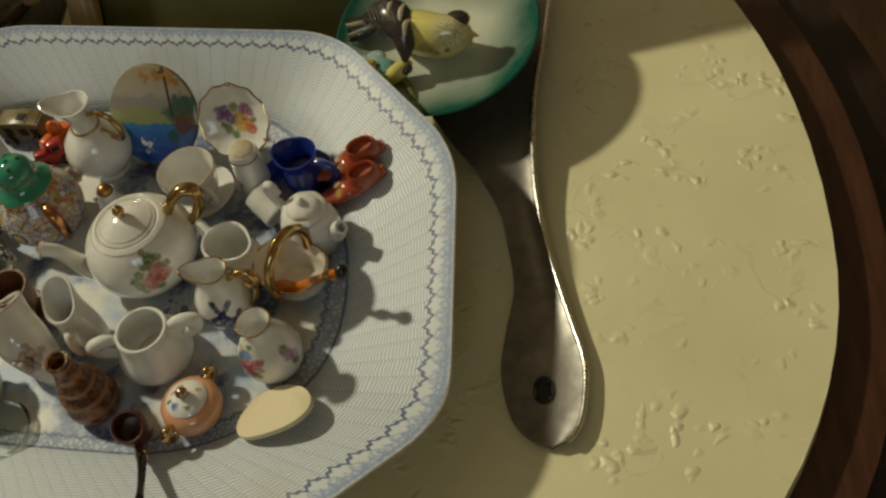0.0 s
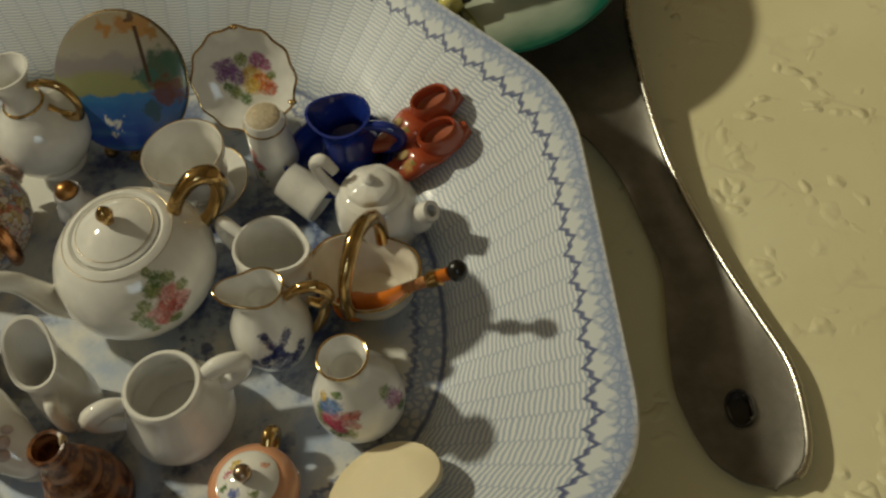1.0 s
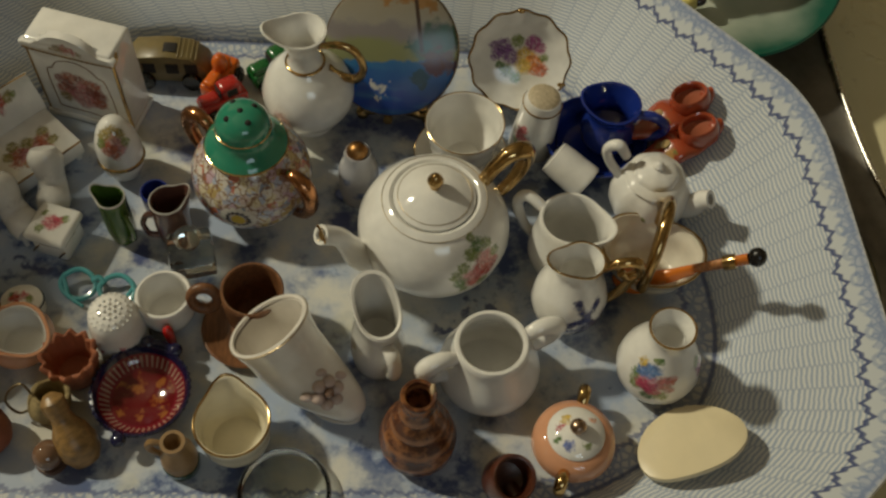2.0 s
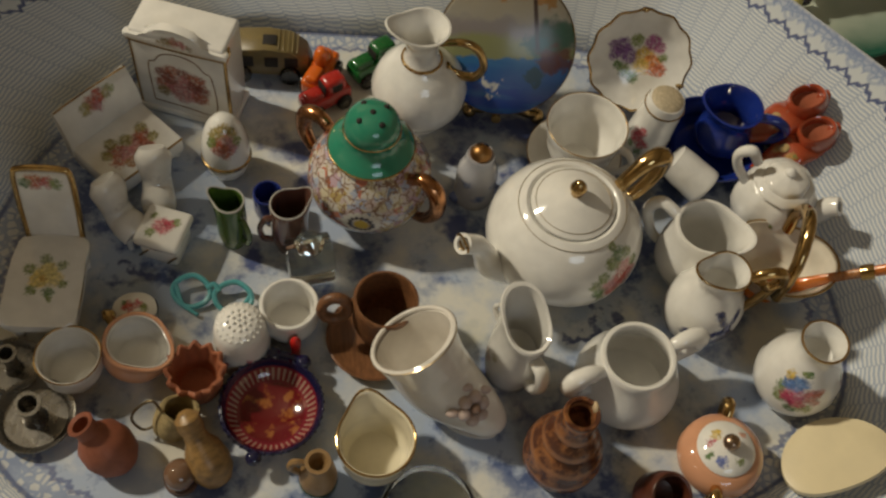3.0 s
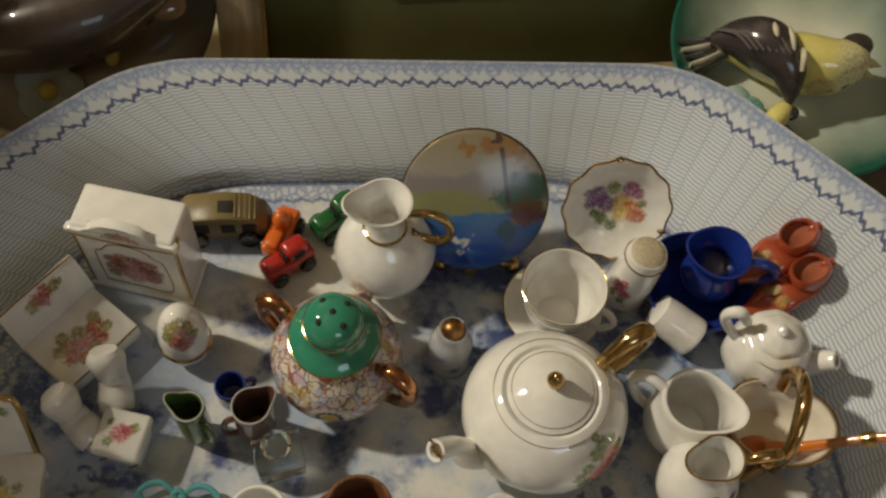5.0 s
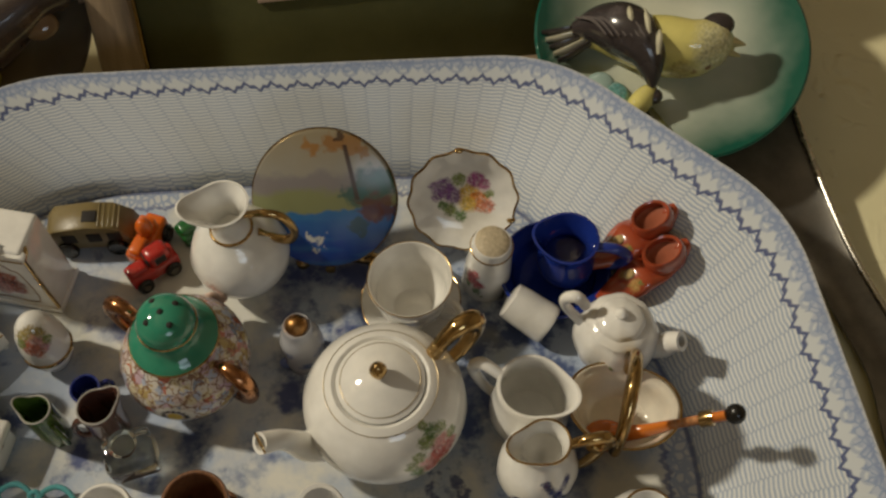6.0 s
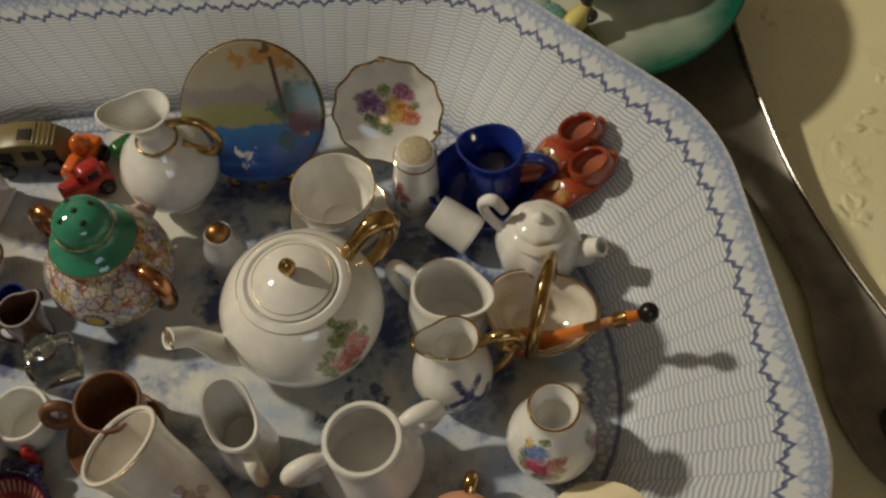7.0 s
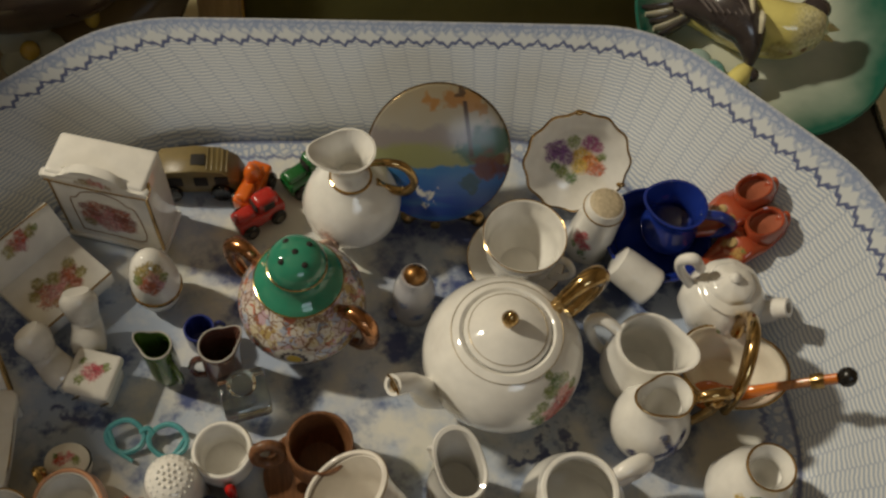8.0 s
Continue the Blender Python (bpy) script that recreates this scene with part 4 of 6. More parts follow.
def ewer():
    t = thing("ewer", "white china ewer with flared lip and twisted gilt handle", "ewer", -157.7, 316.2)
    sh = lip(196, 5.0, 0.7, 3.8, 29, 38.5)
    prof = [(0, 0), (8, 0), (8.6, 0.6), (8.2, 2.2), (9.5, 4), (13, 7), (15, 11), (15.2, 15), (13.2, 20), (9.2, 24), (6.0, 26), (5.2, 28), (4.8, 30), (5.0, 33), (6.2, 36), (7.7, 38.2), (7.8, 38.7), (7.2, 38.8), (5.4, 36.2), (4.2, 33), (4.0, 30), (4.0, 27), (0, 26)]
    part("body", lathe(prof, 48, sh), porcelain("ewer_china", WHITE, [((-9, -12, 13), 3, (0.62, 0.42, 0.36))]), t)
    part("collar", ring_tube(6.1, 26.2, 0.5, 36), M_GOLD, t, "dull gilt collar")
    part("handle", tube([(5, -1, 33, 1.0), (11, -3, 35, 1.2), (16, -4, 33, 1.3), (18.5, -5, 27, 1.3), (16, -4, 21.5, 1.5), (10.5, -2, 21.5, 1.3), (7.5, -2, 25, 1.2)], 10, 6), M_GOLD, t, "worn gilt ring handle")
    blush = porcelain("blush_china", (0.62, 0.46, 0.38))
    for k in range(5):
        a = 2 * math.pi * k / 5
        part("petal", ball(2.4, (-10.5 + 2.6 * math.cos(a), -14.2 - 0.4 * math.sin(a), 11.5 + 2.6 * math.sin(a)), (1, 0.5, 1), 12, 8), blush, t)
    part("flower_heart", ball(1.5, (-10.6, -15.4, 11.5), u=10, v=8), M_GOLD, t)


def lake_disc():
    t = thing("painted_disc", "round lacquered disc painted with a lake scene on gilt feet", "ornament", -131.3, 314.1, FLOOR, -10)
    lean = 39.0
    high = 21.6
    place = pose(0, (-3.0 + high * math.sin(radians(lean))) * MM, (6.2 + high * math.cos(radians(lean))) * MM, -lean)
    face = lathe([(0, 1.6), (20.7, 1.6), (21.5, 1.2), (21.7, 0), (21.3, -1.2), (20.4, -1.4), (14, -0.9), (0, -0.7)], 72)
    bmesh.ops.transform(face, matrix=pose(0, 0, 0, 90), verts=face.verts)
    plate = part("painted_face", face, lakeside_paint(), t, "lake, hills, tree and swan painted in blue and brown")
    plate.matrix_basis = place
    rim = ring_tube(21.75, 0, 0.32, 72)
    bmesh.ops.transform(rim, matrix=place @ pose(0, 0, 0, 90), verts=rim.verts)
    part("rim", rim, gilt("dark_rim_gilding", (0.24, 0.16, 0.07), 0.3), t)
    part("stand", tube([(-8.5, 0.6, 4.2, 2.3), (-5.5, 0.8, 3.6, 1.9), (-2, 1.0, 5.2, 2.3), (6, 1.0, 5.2, 2.3), (10, 0.8, 3.6, 1.9), (13, 0.6, 4.2, 2.3)], 12, 5), M_GOLD, t, "gilt scrolled foot")
    part("prop", tube([(0, -3, 3, 1.6), (0, 5, 2.0, 1.4), (0, 13, 12, 1.3)], 10, 5), M_GOLD, t, "gilt back strut")
    for s in (-1, 1):
        part("toe", ball(2.4, (2.3 + s * 11.0, 0.4, 2.6), (1, 1.1, 1.05)), M_GOLD, t)


def floral_saucer():
    t = new("wall_saucer")
    t.matrix_world = leaning(-88, 317, FLOOR + 25.5, 33, -7) @ Matrix.Diagonal((0.87, 0.87, 0.87, 1))
    tagged(t, "small white flower-painted saucer with scalloped gilt rim, leaning upright", "saucer")
    blobs = []
    for x, y, r, c in ((-6, 4, 2.6, VIOLET), (-8.5, 1, 1.9, VIOLET), (-3, 0.5, 2.6, VIOLET), (-9.5, 4.5, 1.6, (0.3, 0.18, 0.36)), (2.5, 1, 2.8, (0.66, 0.42, 0.06)), (5.5, -2, 3.0, ORANGE), (1.5, -3.2, 2.4, YELLOW), (8.5, -4.5, 2.0, (0.60, 0.16, 0.08)), (5, 6, 2.4, (0.42, 0.10, 0.30)), (7.5, 4.2, 1.7, (0.45, 0.14, 0.28)), (-1, 6.5, 1.9, LEAF), (-4.5, -5, 2.0, LEAF), (-1, -7.5, 1.8, GREEN), (-7, -3, 1.3, GREEN), (9, 0.5, 1.3, LEAF)):
        blobs.append(((x, y, 1.6), r * 1.22, c))
    scallop = lambda a, r, z: (r + (0.45 * math.cos(12 * a) if r > 15 else 0), z, 0.0)
    part("dish", lathe([(0, 0), (9, 0), (10, 0.5), (14, 1.6), (18.6, 4.4), (18.8, 4.9), (18.2, 5.2), (14, 2.7), (10, 1.5), (0, 1.3)], 72, scallop), porcelain("flower_spray_china", WHITE, blobs), t)
    part("gilt_rim", ring_tube(18.6, 4.9, 0.5, 72, lambda a, r, z: (r + 0.45 * math.cos(12 * a), z, 0.0)), M_GOLD, t)
    for a in (92, -28):
        part("clip", ball(1.3, (18.6 * math.cos(radians(a)), 18.6 * math.sin(radians(a)), 4.6), (1.3, 0.8, 0.9), 12, 8), M_GOLD, t)
    part("back_foot", tube([(-6, 2, 0, 0.7), (-6, -12, -9, 0.7), (6, -12, -9, 0.7), (6, 2, 0, 0.7)], 6, 4), M_GOLD, t)


def scent_bottle():
    t = thing("scent_bottle", "tiny blue-tinged china scent bottle with gilt stopper", "bottle", -142.7, 284.3)
    part("body", lathe([(0, 0), (5.4, 0), (5.8, 0.7), (5.7, 3), (5.5, 6), (5.7, 9), (5.4, 11.5), (4.4, 14), (3.6, 15.4), (3.8, 17.2), (3.5, 17.8), (3.0, 17.5), (0, 17.4)], 32), porcelain("bluish_china", (0.44, 0.44, 0.47), [((0, -4, 5), 2.0, (0.16, 0.22, 0.42)), ((3, -3, 9), 1.8, (0.22, 0.27, 0.45)), ((-3, -3.4, 10), 1.5, (0.2, 0.25, 0.42))]), t)
    part("stopper", lathe([(0, 17.0), (2.8, 17.1), (3.0, 18.2), (2.4, 19.4), (1.2, 20.2), (0, 20.4)], 24), gilt("brown_gilt", (0.42, 0.22, 0.08), 0.3), t)
    for s in (-1, 1):
        part("foot", ball(1.7, (s * 5.2, -1.5, 1.6), (1.2, 1, 0.9), 12, 8), porcelain("cobalt_foot", (0.12, 0.16, 0.36)), t)


def teacup():
    s = thing("saucer", "small white saucer with gilt rim under the teacup", "saucer", -108.5, 295.5)
    part("dish", lathe([(0, 0), (8, 0), (8.6, 0.6), (15.4, 3.2), (15.7, 3.7), (15.1, 3.9), (9, 1.7), (0, 1.4)], 48), M_WHITE, s)
    part("gilt_rim", ring_tube(15.5, 3.7, 0.2, 48), M_GOLD, s)
    t = thing("teacup", "white china teacup with worn gilt rim on a saucer", "teacup", -108.1, 293.1, FLOOR + 1.7)
    part("cup", lathe(cup_profile(5.5, 11.3, 12.8, 15.5, 0.8, 0.6, 1.0), 52), M_WHITE, t)
    part("gilt_rim", ring_tube(12.6, 15.75, 0.2, 52), M_GOLD, t)
    part("handle", tube(loop_handle(12, 13, 10.5, 4, 5, 1.1, -38), 10, 6), M_WHITE, t)


def thimbles():
    t = thing("rose_thimble", "tapered white china thimble with a painted rose and speckled top", "thimble", -84.2, 299.9, turn=0, rx=3, ry=4)
    blobs = [((-6.0, -3.6, 9.5), 2.6, (0.55, 0.06, 0.10)), ((-5.4, -4.6, 12), 1.7, (0.60, 0.12, 0.14)), ((-4.2, -5.8, 8), 1.8, (0.5, 0.05, 0.08)), ((-4.6, -5.9, 5), 1.5, GREEN), ((-6.8, -3.2, 6), 1.2, GREEN), ((-3.0, -6.4, 3), 1.1, LEAF)]
    part("body", lathe([(6.6, 0), (7.9, 0), (8.1, 0.6), (7.6, 8), (6.9, 16), (6.5, 20), (5.8, 21.6), (0, 22.2)], 40), porcelain("rose_thimble_china", WHITE, blobs), t)
    part("top_line", ring_tube(6.65, 19.2, 0.28, 40), M_GOLD, t)
    part("crown", lathe([(0, 22.5), (3, 22.4), (5.2, 21.9), (5.9, 21.3), (0, 21)], 32), plain("speckled_cream_top", (0.60, 0.50, 0.34), 0.5, 0.4, 900, 0.6), t, "pitted cream crown")
    d = thing("dimpled_thimble", "white china thimble with a dimpled domed top", "thimble", -216.0, 234.8)
    part("body", lathe([(7.2, 0), (8.3, 0), (8.5, 0.6), (7.9, 8), (7.3, 14), (6.6, 17), (4.5, 18.6), (0, 19.2)], 40), porcelain("speckled_thimble_china", WHITE, [((-4, -6.5, 6), 1.0, RED), ((2, -7.6, 8), 0.9, PINK), ((5, -6, 4), 0.9, GREEN), ((-1, -7.8, 3), 0.9, RED)]), d)
    bm = bmesh.new()
    for ringr, cnt in ((0, 1), (1.6, 6), (3.2, 12), (4.7, 17), (6.0, 22)):
        for k in range(cnt):
            a = 2 * math.pi * k / cnt + ringr
            z = 19.2 - 2.6 * (ringr / 6.6) ** 2.4
            bmesh.ops.create_icosphere(bm, subdivisions=1, radius=0.62 * MM, matrix=Matrix.Translation(Vector((ringr * math.cos(a), ringr * math.sin(a), z)) * MM))
    part("studs", bm, M_WHITE, d, "raised white studs")


def blue_set():
    b = thing("wash_basin", "cobalt blue glazed miniature wash basin", "basin", -63.4, 295.7)
    cobalt = porcelain("cobalt_glaze", (0.012, 0.03, 0.22), (), 0.08)
    part("bowl", lathe(cup_profile(8, 12.5, 15.4, 8.5, 1.1, 0.55, 1.2), 52), cobalt, b)
    t = thing("wash_jug", "cobalt blue glazed jug standing in its basin", "jug", -59.4, 297.0, FLOOR + 3.0)
    sh = lip(160, 2.2, 0.6, 1.0, 12, 19)
    part("body", lathe([(0, 0), (5, 0), (5.6, 0.5), (8.2, 3), (9.2, 6.5), (8.8, 10), (7.2, 13), (6.6, 15), (7.4, 18), (8.9, 20.4), (9.0, 21.0), (8.2, 21.1), (6.6, 17.8), (5.6, 15), (5.9, 12.5), (7, 9), (0, 3)], 44, sh), cobalt, t)
    part("handle", tube([(6.6, -2.6, 18, 1.5), (13, -4.8, 18.5, 1.7), (17, -6, 14.5, 1.7), (14, -5.2, 9, 1.5), (7.8, -3, 7, 1.3)], 10, 6), cobalt, t)


def clog(x, y, z, turn, name_label):
    t = thing("clog", name_label, "clog", x, y, z, turn, "pair of clogs", rx=-6, ry=-17)
    red = porcelain("rust_red_glaze", (0.36, 0.065, 0.025), [((-6, -3, 6), 1.8, (0.55, 0.36, 0.12)), ((-5, -4, 7.5), 1.2, LEAF), ((-7, 2, 6.5), 1.4, (0.5, 0.3, 0.1))], 0.16)
    n, seg = 22, 20
    bm = bmesh.new()
    rows = []
    for i in range(n):
        u = i / (n - 1)
        x0 = -17.0 + 30.5 * u
        w = 6.1 * (math.sin(math.pi * min(u * 0.92 + 0.06, 1)) ** 0.55) * (1 if u > 0.35 else 0.55 + 0.45 * u / 0.35)
        h = 3.2 + 4.4 * min(u / 0.45, 1) - 2.6 * min(max((u - 0.50) / 0.10, 0), 1)
        base = 2.4 * max(0.28 - u, 0) * 6
        rows.append([bm.verts.new(Vector((x0, w * math.cos(2 * math.pi * k / seg), base + h * (0.5 + 0.5 * math.sin(2 * math.pi * k / seg)) ** 0.8)) * MM) for k in range(seg)])
    for a, b in zip(rows, rows[1:]):
        for k in range(seg):
            bm.faces.new((a[k], a[(k + 1) % seg], b[(k + 1) % seg], b[k]))
    bm.faces.new(rows[0])
    bm.faces.new(rows[-1])
    part("shoe", bm, red, t)
    oval = lambda a, r, z: (r * (1.0 + 0.30 * math.cos(a) ** 2), z - 0.7 * math.cos(a), 5.6)
    part("collar", lathe([(4.9, 2.6), (5.1, 5.6), (4.7, 7.9), (4.3, 8.6), (3.8, 8.1), (3.9, 4.0)], 36, oval), red, t, "raised rim round the foot opening")
    part("opening", lathe([(0, 5.2), (3.4, 5.3), (4.0, 5.6), (0, 5.45)], 28, oval), plain("bare_insole", (0.42, 0.13, 0.07), 0.55), t, "paler worn hollow inside")
    part("toe_flower", ball(1.5, (-5.6, 0.4, 7.2), (1.2, 1.0, 0.35), 12, 8), porcelain("toe_flower_paint", (0.50, 0.36, 0.16)), t, "small painted cream flower on the toe")


def small_whites():
    m = thing("lying_mug", "plain white china mug tipped on its side", "mug", -74.0, 282.4, FLOOR + 8.6, -38, ry=112)
    part("cup", lathe([(a, b - 9) for a, b in cup_profile(6.4, 6.9, 7.2, 17, 0.9, 0.5, 0.6)], 40), M_WHITE, m)
    t = thing("small_teapot", "small white scalloped china teapot with a flower spray", "teapot", -51.2, 268.0, FLOOR, -20)
    blobs = spray((-3, -10.2, 10), (1, 0, 0), (0, 0, 1), 3.6, 11, ORANGE, (RED, LEAF, PINK))
    lobed = lambda a, r, z: (r * (1.05 + 0.028 * math.cos(8 * a) + 0.07 * math.cos(2 * a)), z, 0.0)
    part("body", lathe([(0, 0), (7, 0), (7.6, 0.6), (7.8, 2), (9.4, 5), (10.6, 9), (10.6, 13), (9.6, 16.5), (8.2, 18.6), (7.4, 19.2), (0, 19.2)], 48, lobed), porcelain("sprigged_china", WHITE, blobs), t)
    part("lid", lathe([(0, 19), (8.4, 19.2), (8.9, 20), (8.4, 20.8), (6.6, 21.4), (6.2, 22.4), (5.6, 23.0), (3.6, 23.6), (1.6, 24.4), (1.7, 25.2), (0.8, 26.2), (0, 26.4)], 48, lambda a, r, z: (r * (1 + 0.02 * math.cos(8 * a)), z, 0.0)), M_WHITE, t)
    part("handle", tube([(-9, 0, 15.5, 1.5), (-14, 1, 21, 1.4), (-15.5, 1.2, 26, 1.5), (-12.5, 1, 28.5, 1.7), (-9.5, 0.6, 25, 1.4)], 12, 6), M_WHITE, t)
    part("spout", tube([(8.5, 0, 9, 3.8), (12.5, -1, 12, 3.4), (14.5, -1.5, 16, 3.0), (17, -2, 18.2, 2.7)], 14, 6, hollow=0.6), M_WHITE, t)


def milk_jug():
    t = thing("milk_jug", "plain white china milk jug with heart-shaped mouth", "jug", -80.4, 252.0, turn=-12)
    sh = lip(-22, 4.6, 0.6, 1.6, 12, 22)
    part("body", lathe(cup_profile(7.6, 11.2, 9.2, 21.5, 1.3, 0.38, 0.8), 52, sh), M_WHITE, t)
    part("handle", tube([(-8, 3.5, 20.5, 1.6), (-13, 6, 22, 1.7), (-15.5, 7.2, 17, 1.7), (-13, 6, 10, 1.5), (-10, 4.8, 7, 1.3)], 10, 6), M_WHITE, t)


def gilt_basket():
    t = thing("sugar_basket", "white oval china basket with gilt rim and tall gilded handle", "basket", -55.0, 245.9, turn=-24)
    oval = lambda a, r, z: (r * (1 + 0.28 * math.cos(a) ** 2 * min(z / 10, 1)), z + (2.6 * math.cos(a) ** 2 if z > 10 else 0), 0.0)
    part("bowl", lathe(cup_profile(6.5, 10.4, 12.2, 14, 0.9, 0.6, 1.2), 56, oval), porcelain("ivory_china", (0.74, 0.69, 0.58)), t)
    part("gilt_rim", ring_tube(12.1, 14.2, 0.34, 56, oval), M_GOLD, t)
    part("handle", tube([(0, -12, 13.5, 2.6), (0.4, -12.2, 20, 2.2), (0.8, -9.5, 26.5, 2.4), (0.8, -3, 31, 2.7), (0.8, 3, 31.2, 2.6), (0.5, 9.5, 26.5, 2.3), (0, 12.2, 20, 2.2), (0, 12, 13.5, 2.6)], 12, 6, flat=0.75), M_GOLD, t, "tall bright gilded handle")
    s = thing("spoon", "orange lustre china spoon with black ball tip in the basket", "spoon", -56.1, 240.4, FLOOR + 12, -14)
    orange = porcelain("orange_lustre", (0.62, 0.17, 0.02), [((16, 0, 9), 5, (0.52, 0.24, 0.10))], 0.12)
    part("stem", tube([(-2, 0, -4, 3.6), (5, 0, -1, 2.6), (12, 0, 4.5, 1.8), (20, 0, 9.5, 1.8), (25, 0, 12.5, 2.0)], 12, 6, flat=0.7), orange, s)
    part("ferrule", tube([(19, 0, 9.0, 2.1), (20.5, 0, 9.9, 2.2), (22, 0, 10.7, 2.2)], 12, 3), M_GOLD, s)
    part("bowl", ball(4.6, (-4, 0, -5.2), (1.35, 1, 0.45)), orange, s)
    part("tip", ball(2.7, (27, 0, 13.8)), M_BLACK, s, "shiny black ball tip")


def delft_jug():
    t = thing("delft_jug", "white and blue china jug with a windmill and gilt scroll handle", "jug", -83.1, 233.9, turn=0, ry=5)
    ink = (0.022, 0.03, 0.15)
    side = [(7.2, 1.4), (9.4, 5), (10.7, 9.5), (10.2, 14.5), (8.2, 19), (6.4, 22)]
    wm = []
    for k in range(4):
        for s in (1.4, 2.8, 4.2, 5.4):
            a = radians(38 + 90 * k)
            wm.append((on_body(side, -76 + 5.6 * s * math.cos(a), 15.0 + s * math.sin(a)), 1.2, ink))
    wm += [(on_body(side, az, z + 1.4), r, ink) for az, z, r in ((-76, 13.5, 1.6), (-76, 10.8, 1.9), (-76, 8.2, 2.1), (-92, 7.4, 1.8), (-74, 5.6, 2.0), (-58, 7.4, 1.9), (-48, 9.6, 1.7), (-116, 8.8, 1.8), (-132, 8.6, 1.8), (-40, 12, 1.3), (-104, 7.2, 1.5))]
    sh = lip(190, 5.0, 0.6, 2.2, 20, 28)
    part("body", lathe([(0, 0), (6.4, 0), (7, 0.6), (7.2, 1.4), (9.4, 5), (10.7, 9.5), (10.2, 14.5), (8.2, 19), (6.0, 22), (5.2, 24), (5.6, 27), (6.0, 28.4), (5.9, 28.8), (5.4, 28.8), (4.9, 26.8), (4.4, 24), (5.0, 21.6), (0, 15)], 48, sh), porcelain("windmill_china", WHITE, wm), t)
    part("gilt_rim", ring_tube(5.8, 28.7, 0.36, 48, sh), M_GOLD, t)
    part("handle", tube([(6, -0.5, 25, 1.3), (10, -1, 28.5, 1.5), (14.5, -1, 28.5, 1.6), (16.5, -1, 24.5, 1.6), (14, -1, 21.5, 1.4), (11.5, -1, 23.5, 1.2)], 10, 6), M_GOLD, t, "gilt scroll handle")
    part("lower_handle", tube([(15.5, -1, 22, 1.3), (14, -1, 16, 1.4), (11.5, -1, 11, 1.2), (10, -0.8, 9, 0.9)], 10, 6), M_GOLD, t)


def flower_vase():
    t = thing("vase", "white china vase with gilt mouth and painted flowers", "vase", -58.9, 210.9)
    side = [(9.6, 3), (11.2, 7), (11.6, 11), (10.6, 16), (8.2, 21), (5.8, 24.6)]
    pink, crimson, blue = (0.58, 0.18, 0.27), (0.50, 0.07, 0.14), (0.13, 0.26, 0.54)
    blobs = [(on_body(side, az - 12, z + 1.5), r * 1.12, c) for az, z, r, c in ((-128, 13, 1.9, LEAF), (-106, 10.6, 1.9, GREEN), (-88, 11.4, 1.6, LEAF), (-134, 16, 1.5, GREEN), (-110, 15, 3.0, pink), (-104, 13.2, 2.1, crimson), (-118, 14, 1.7, crimson),
                                                             (-120, 18.6, 2.2, blue), (-108, 19.4, 1.7, (0.16, 0.28, 0.55)), (-130, 17.6, 1.5, (0.10, 0.20, 0.46)), (-86, 16.4, 1.9, (0.55, 0.16, 0.14)), (-76, 17.2, 1.4, (0.50, 0.09, 0.05)), (-78, 14.2, 1.3, (0.6, 0.28, 0.26)), (-136, 19.8, 1.2, YELLOW), (-112, 22, 0.9, LEAF), (-102, 22.4, 0.8, GREEN),
                                                             (-14, 15, 2.2, (0.40, 0.14, 0.36)), (-6, 12.5, 2.0, (0.5, 0.18, 0.34)), (-16, 18, 1.5, LEAF), (-10, 10, 1.4, GREEN))]
    part("body", lathe([(0, 0), (7.4, 0), (8, 0.5), (9.6, 3), (11.2, 7), (11.6, 11), (10.6, 16), (8.2, 21), (5.8, 24.6), (5.0, 27), (5.2, 29.4), (6.2, 31.6), (6.2, 32.2), (5.6, 32.2), (4.4, 29.4), (4.0, 27), (4.8, 24), (0, 18)], 52), porcelain("flower_vase_china", WHITE, blobs), t)
    part("gilt_mouth", ring_tube(6.0, 32.0, 0.38, 44), M_GOLD, t)


def sugar_bowl():
    t = thing("sugar_bowl", "plain white china open sugar bowl with two lug handles", "sugar bowl", -108.2, 214.6, turn=8)
    part("bowl", lathe(cup_profile(9.6, 11.8, 8.3, 21, 1.4, 0.28, 0.6), 52), M_WHITE, t)
    for ang, lift in ((188, 0), (8, 0.5)):
        ca, sa = math.cos(radians(ang)), math.sin(radians(ang))
        part("handle", tube([(8.6 * ca, 8.6 * sa, 19, 1.9), (12 * ca, 12 * sa, 20.4, 2.5), (15.4 * ca, 15.4 * sa, 18.5, 2.8), (14.6 * ca, 14.6 * sa, 13.8, 2.3), (10.2 * ca, 10.2 * sa, 10.6, 1.8)], 12, 6, flat=0.8), M_WHITE, t)


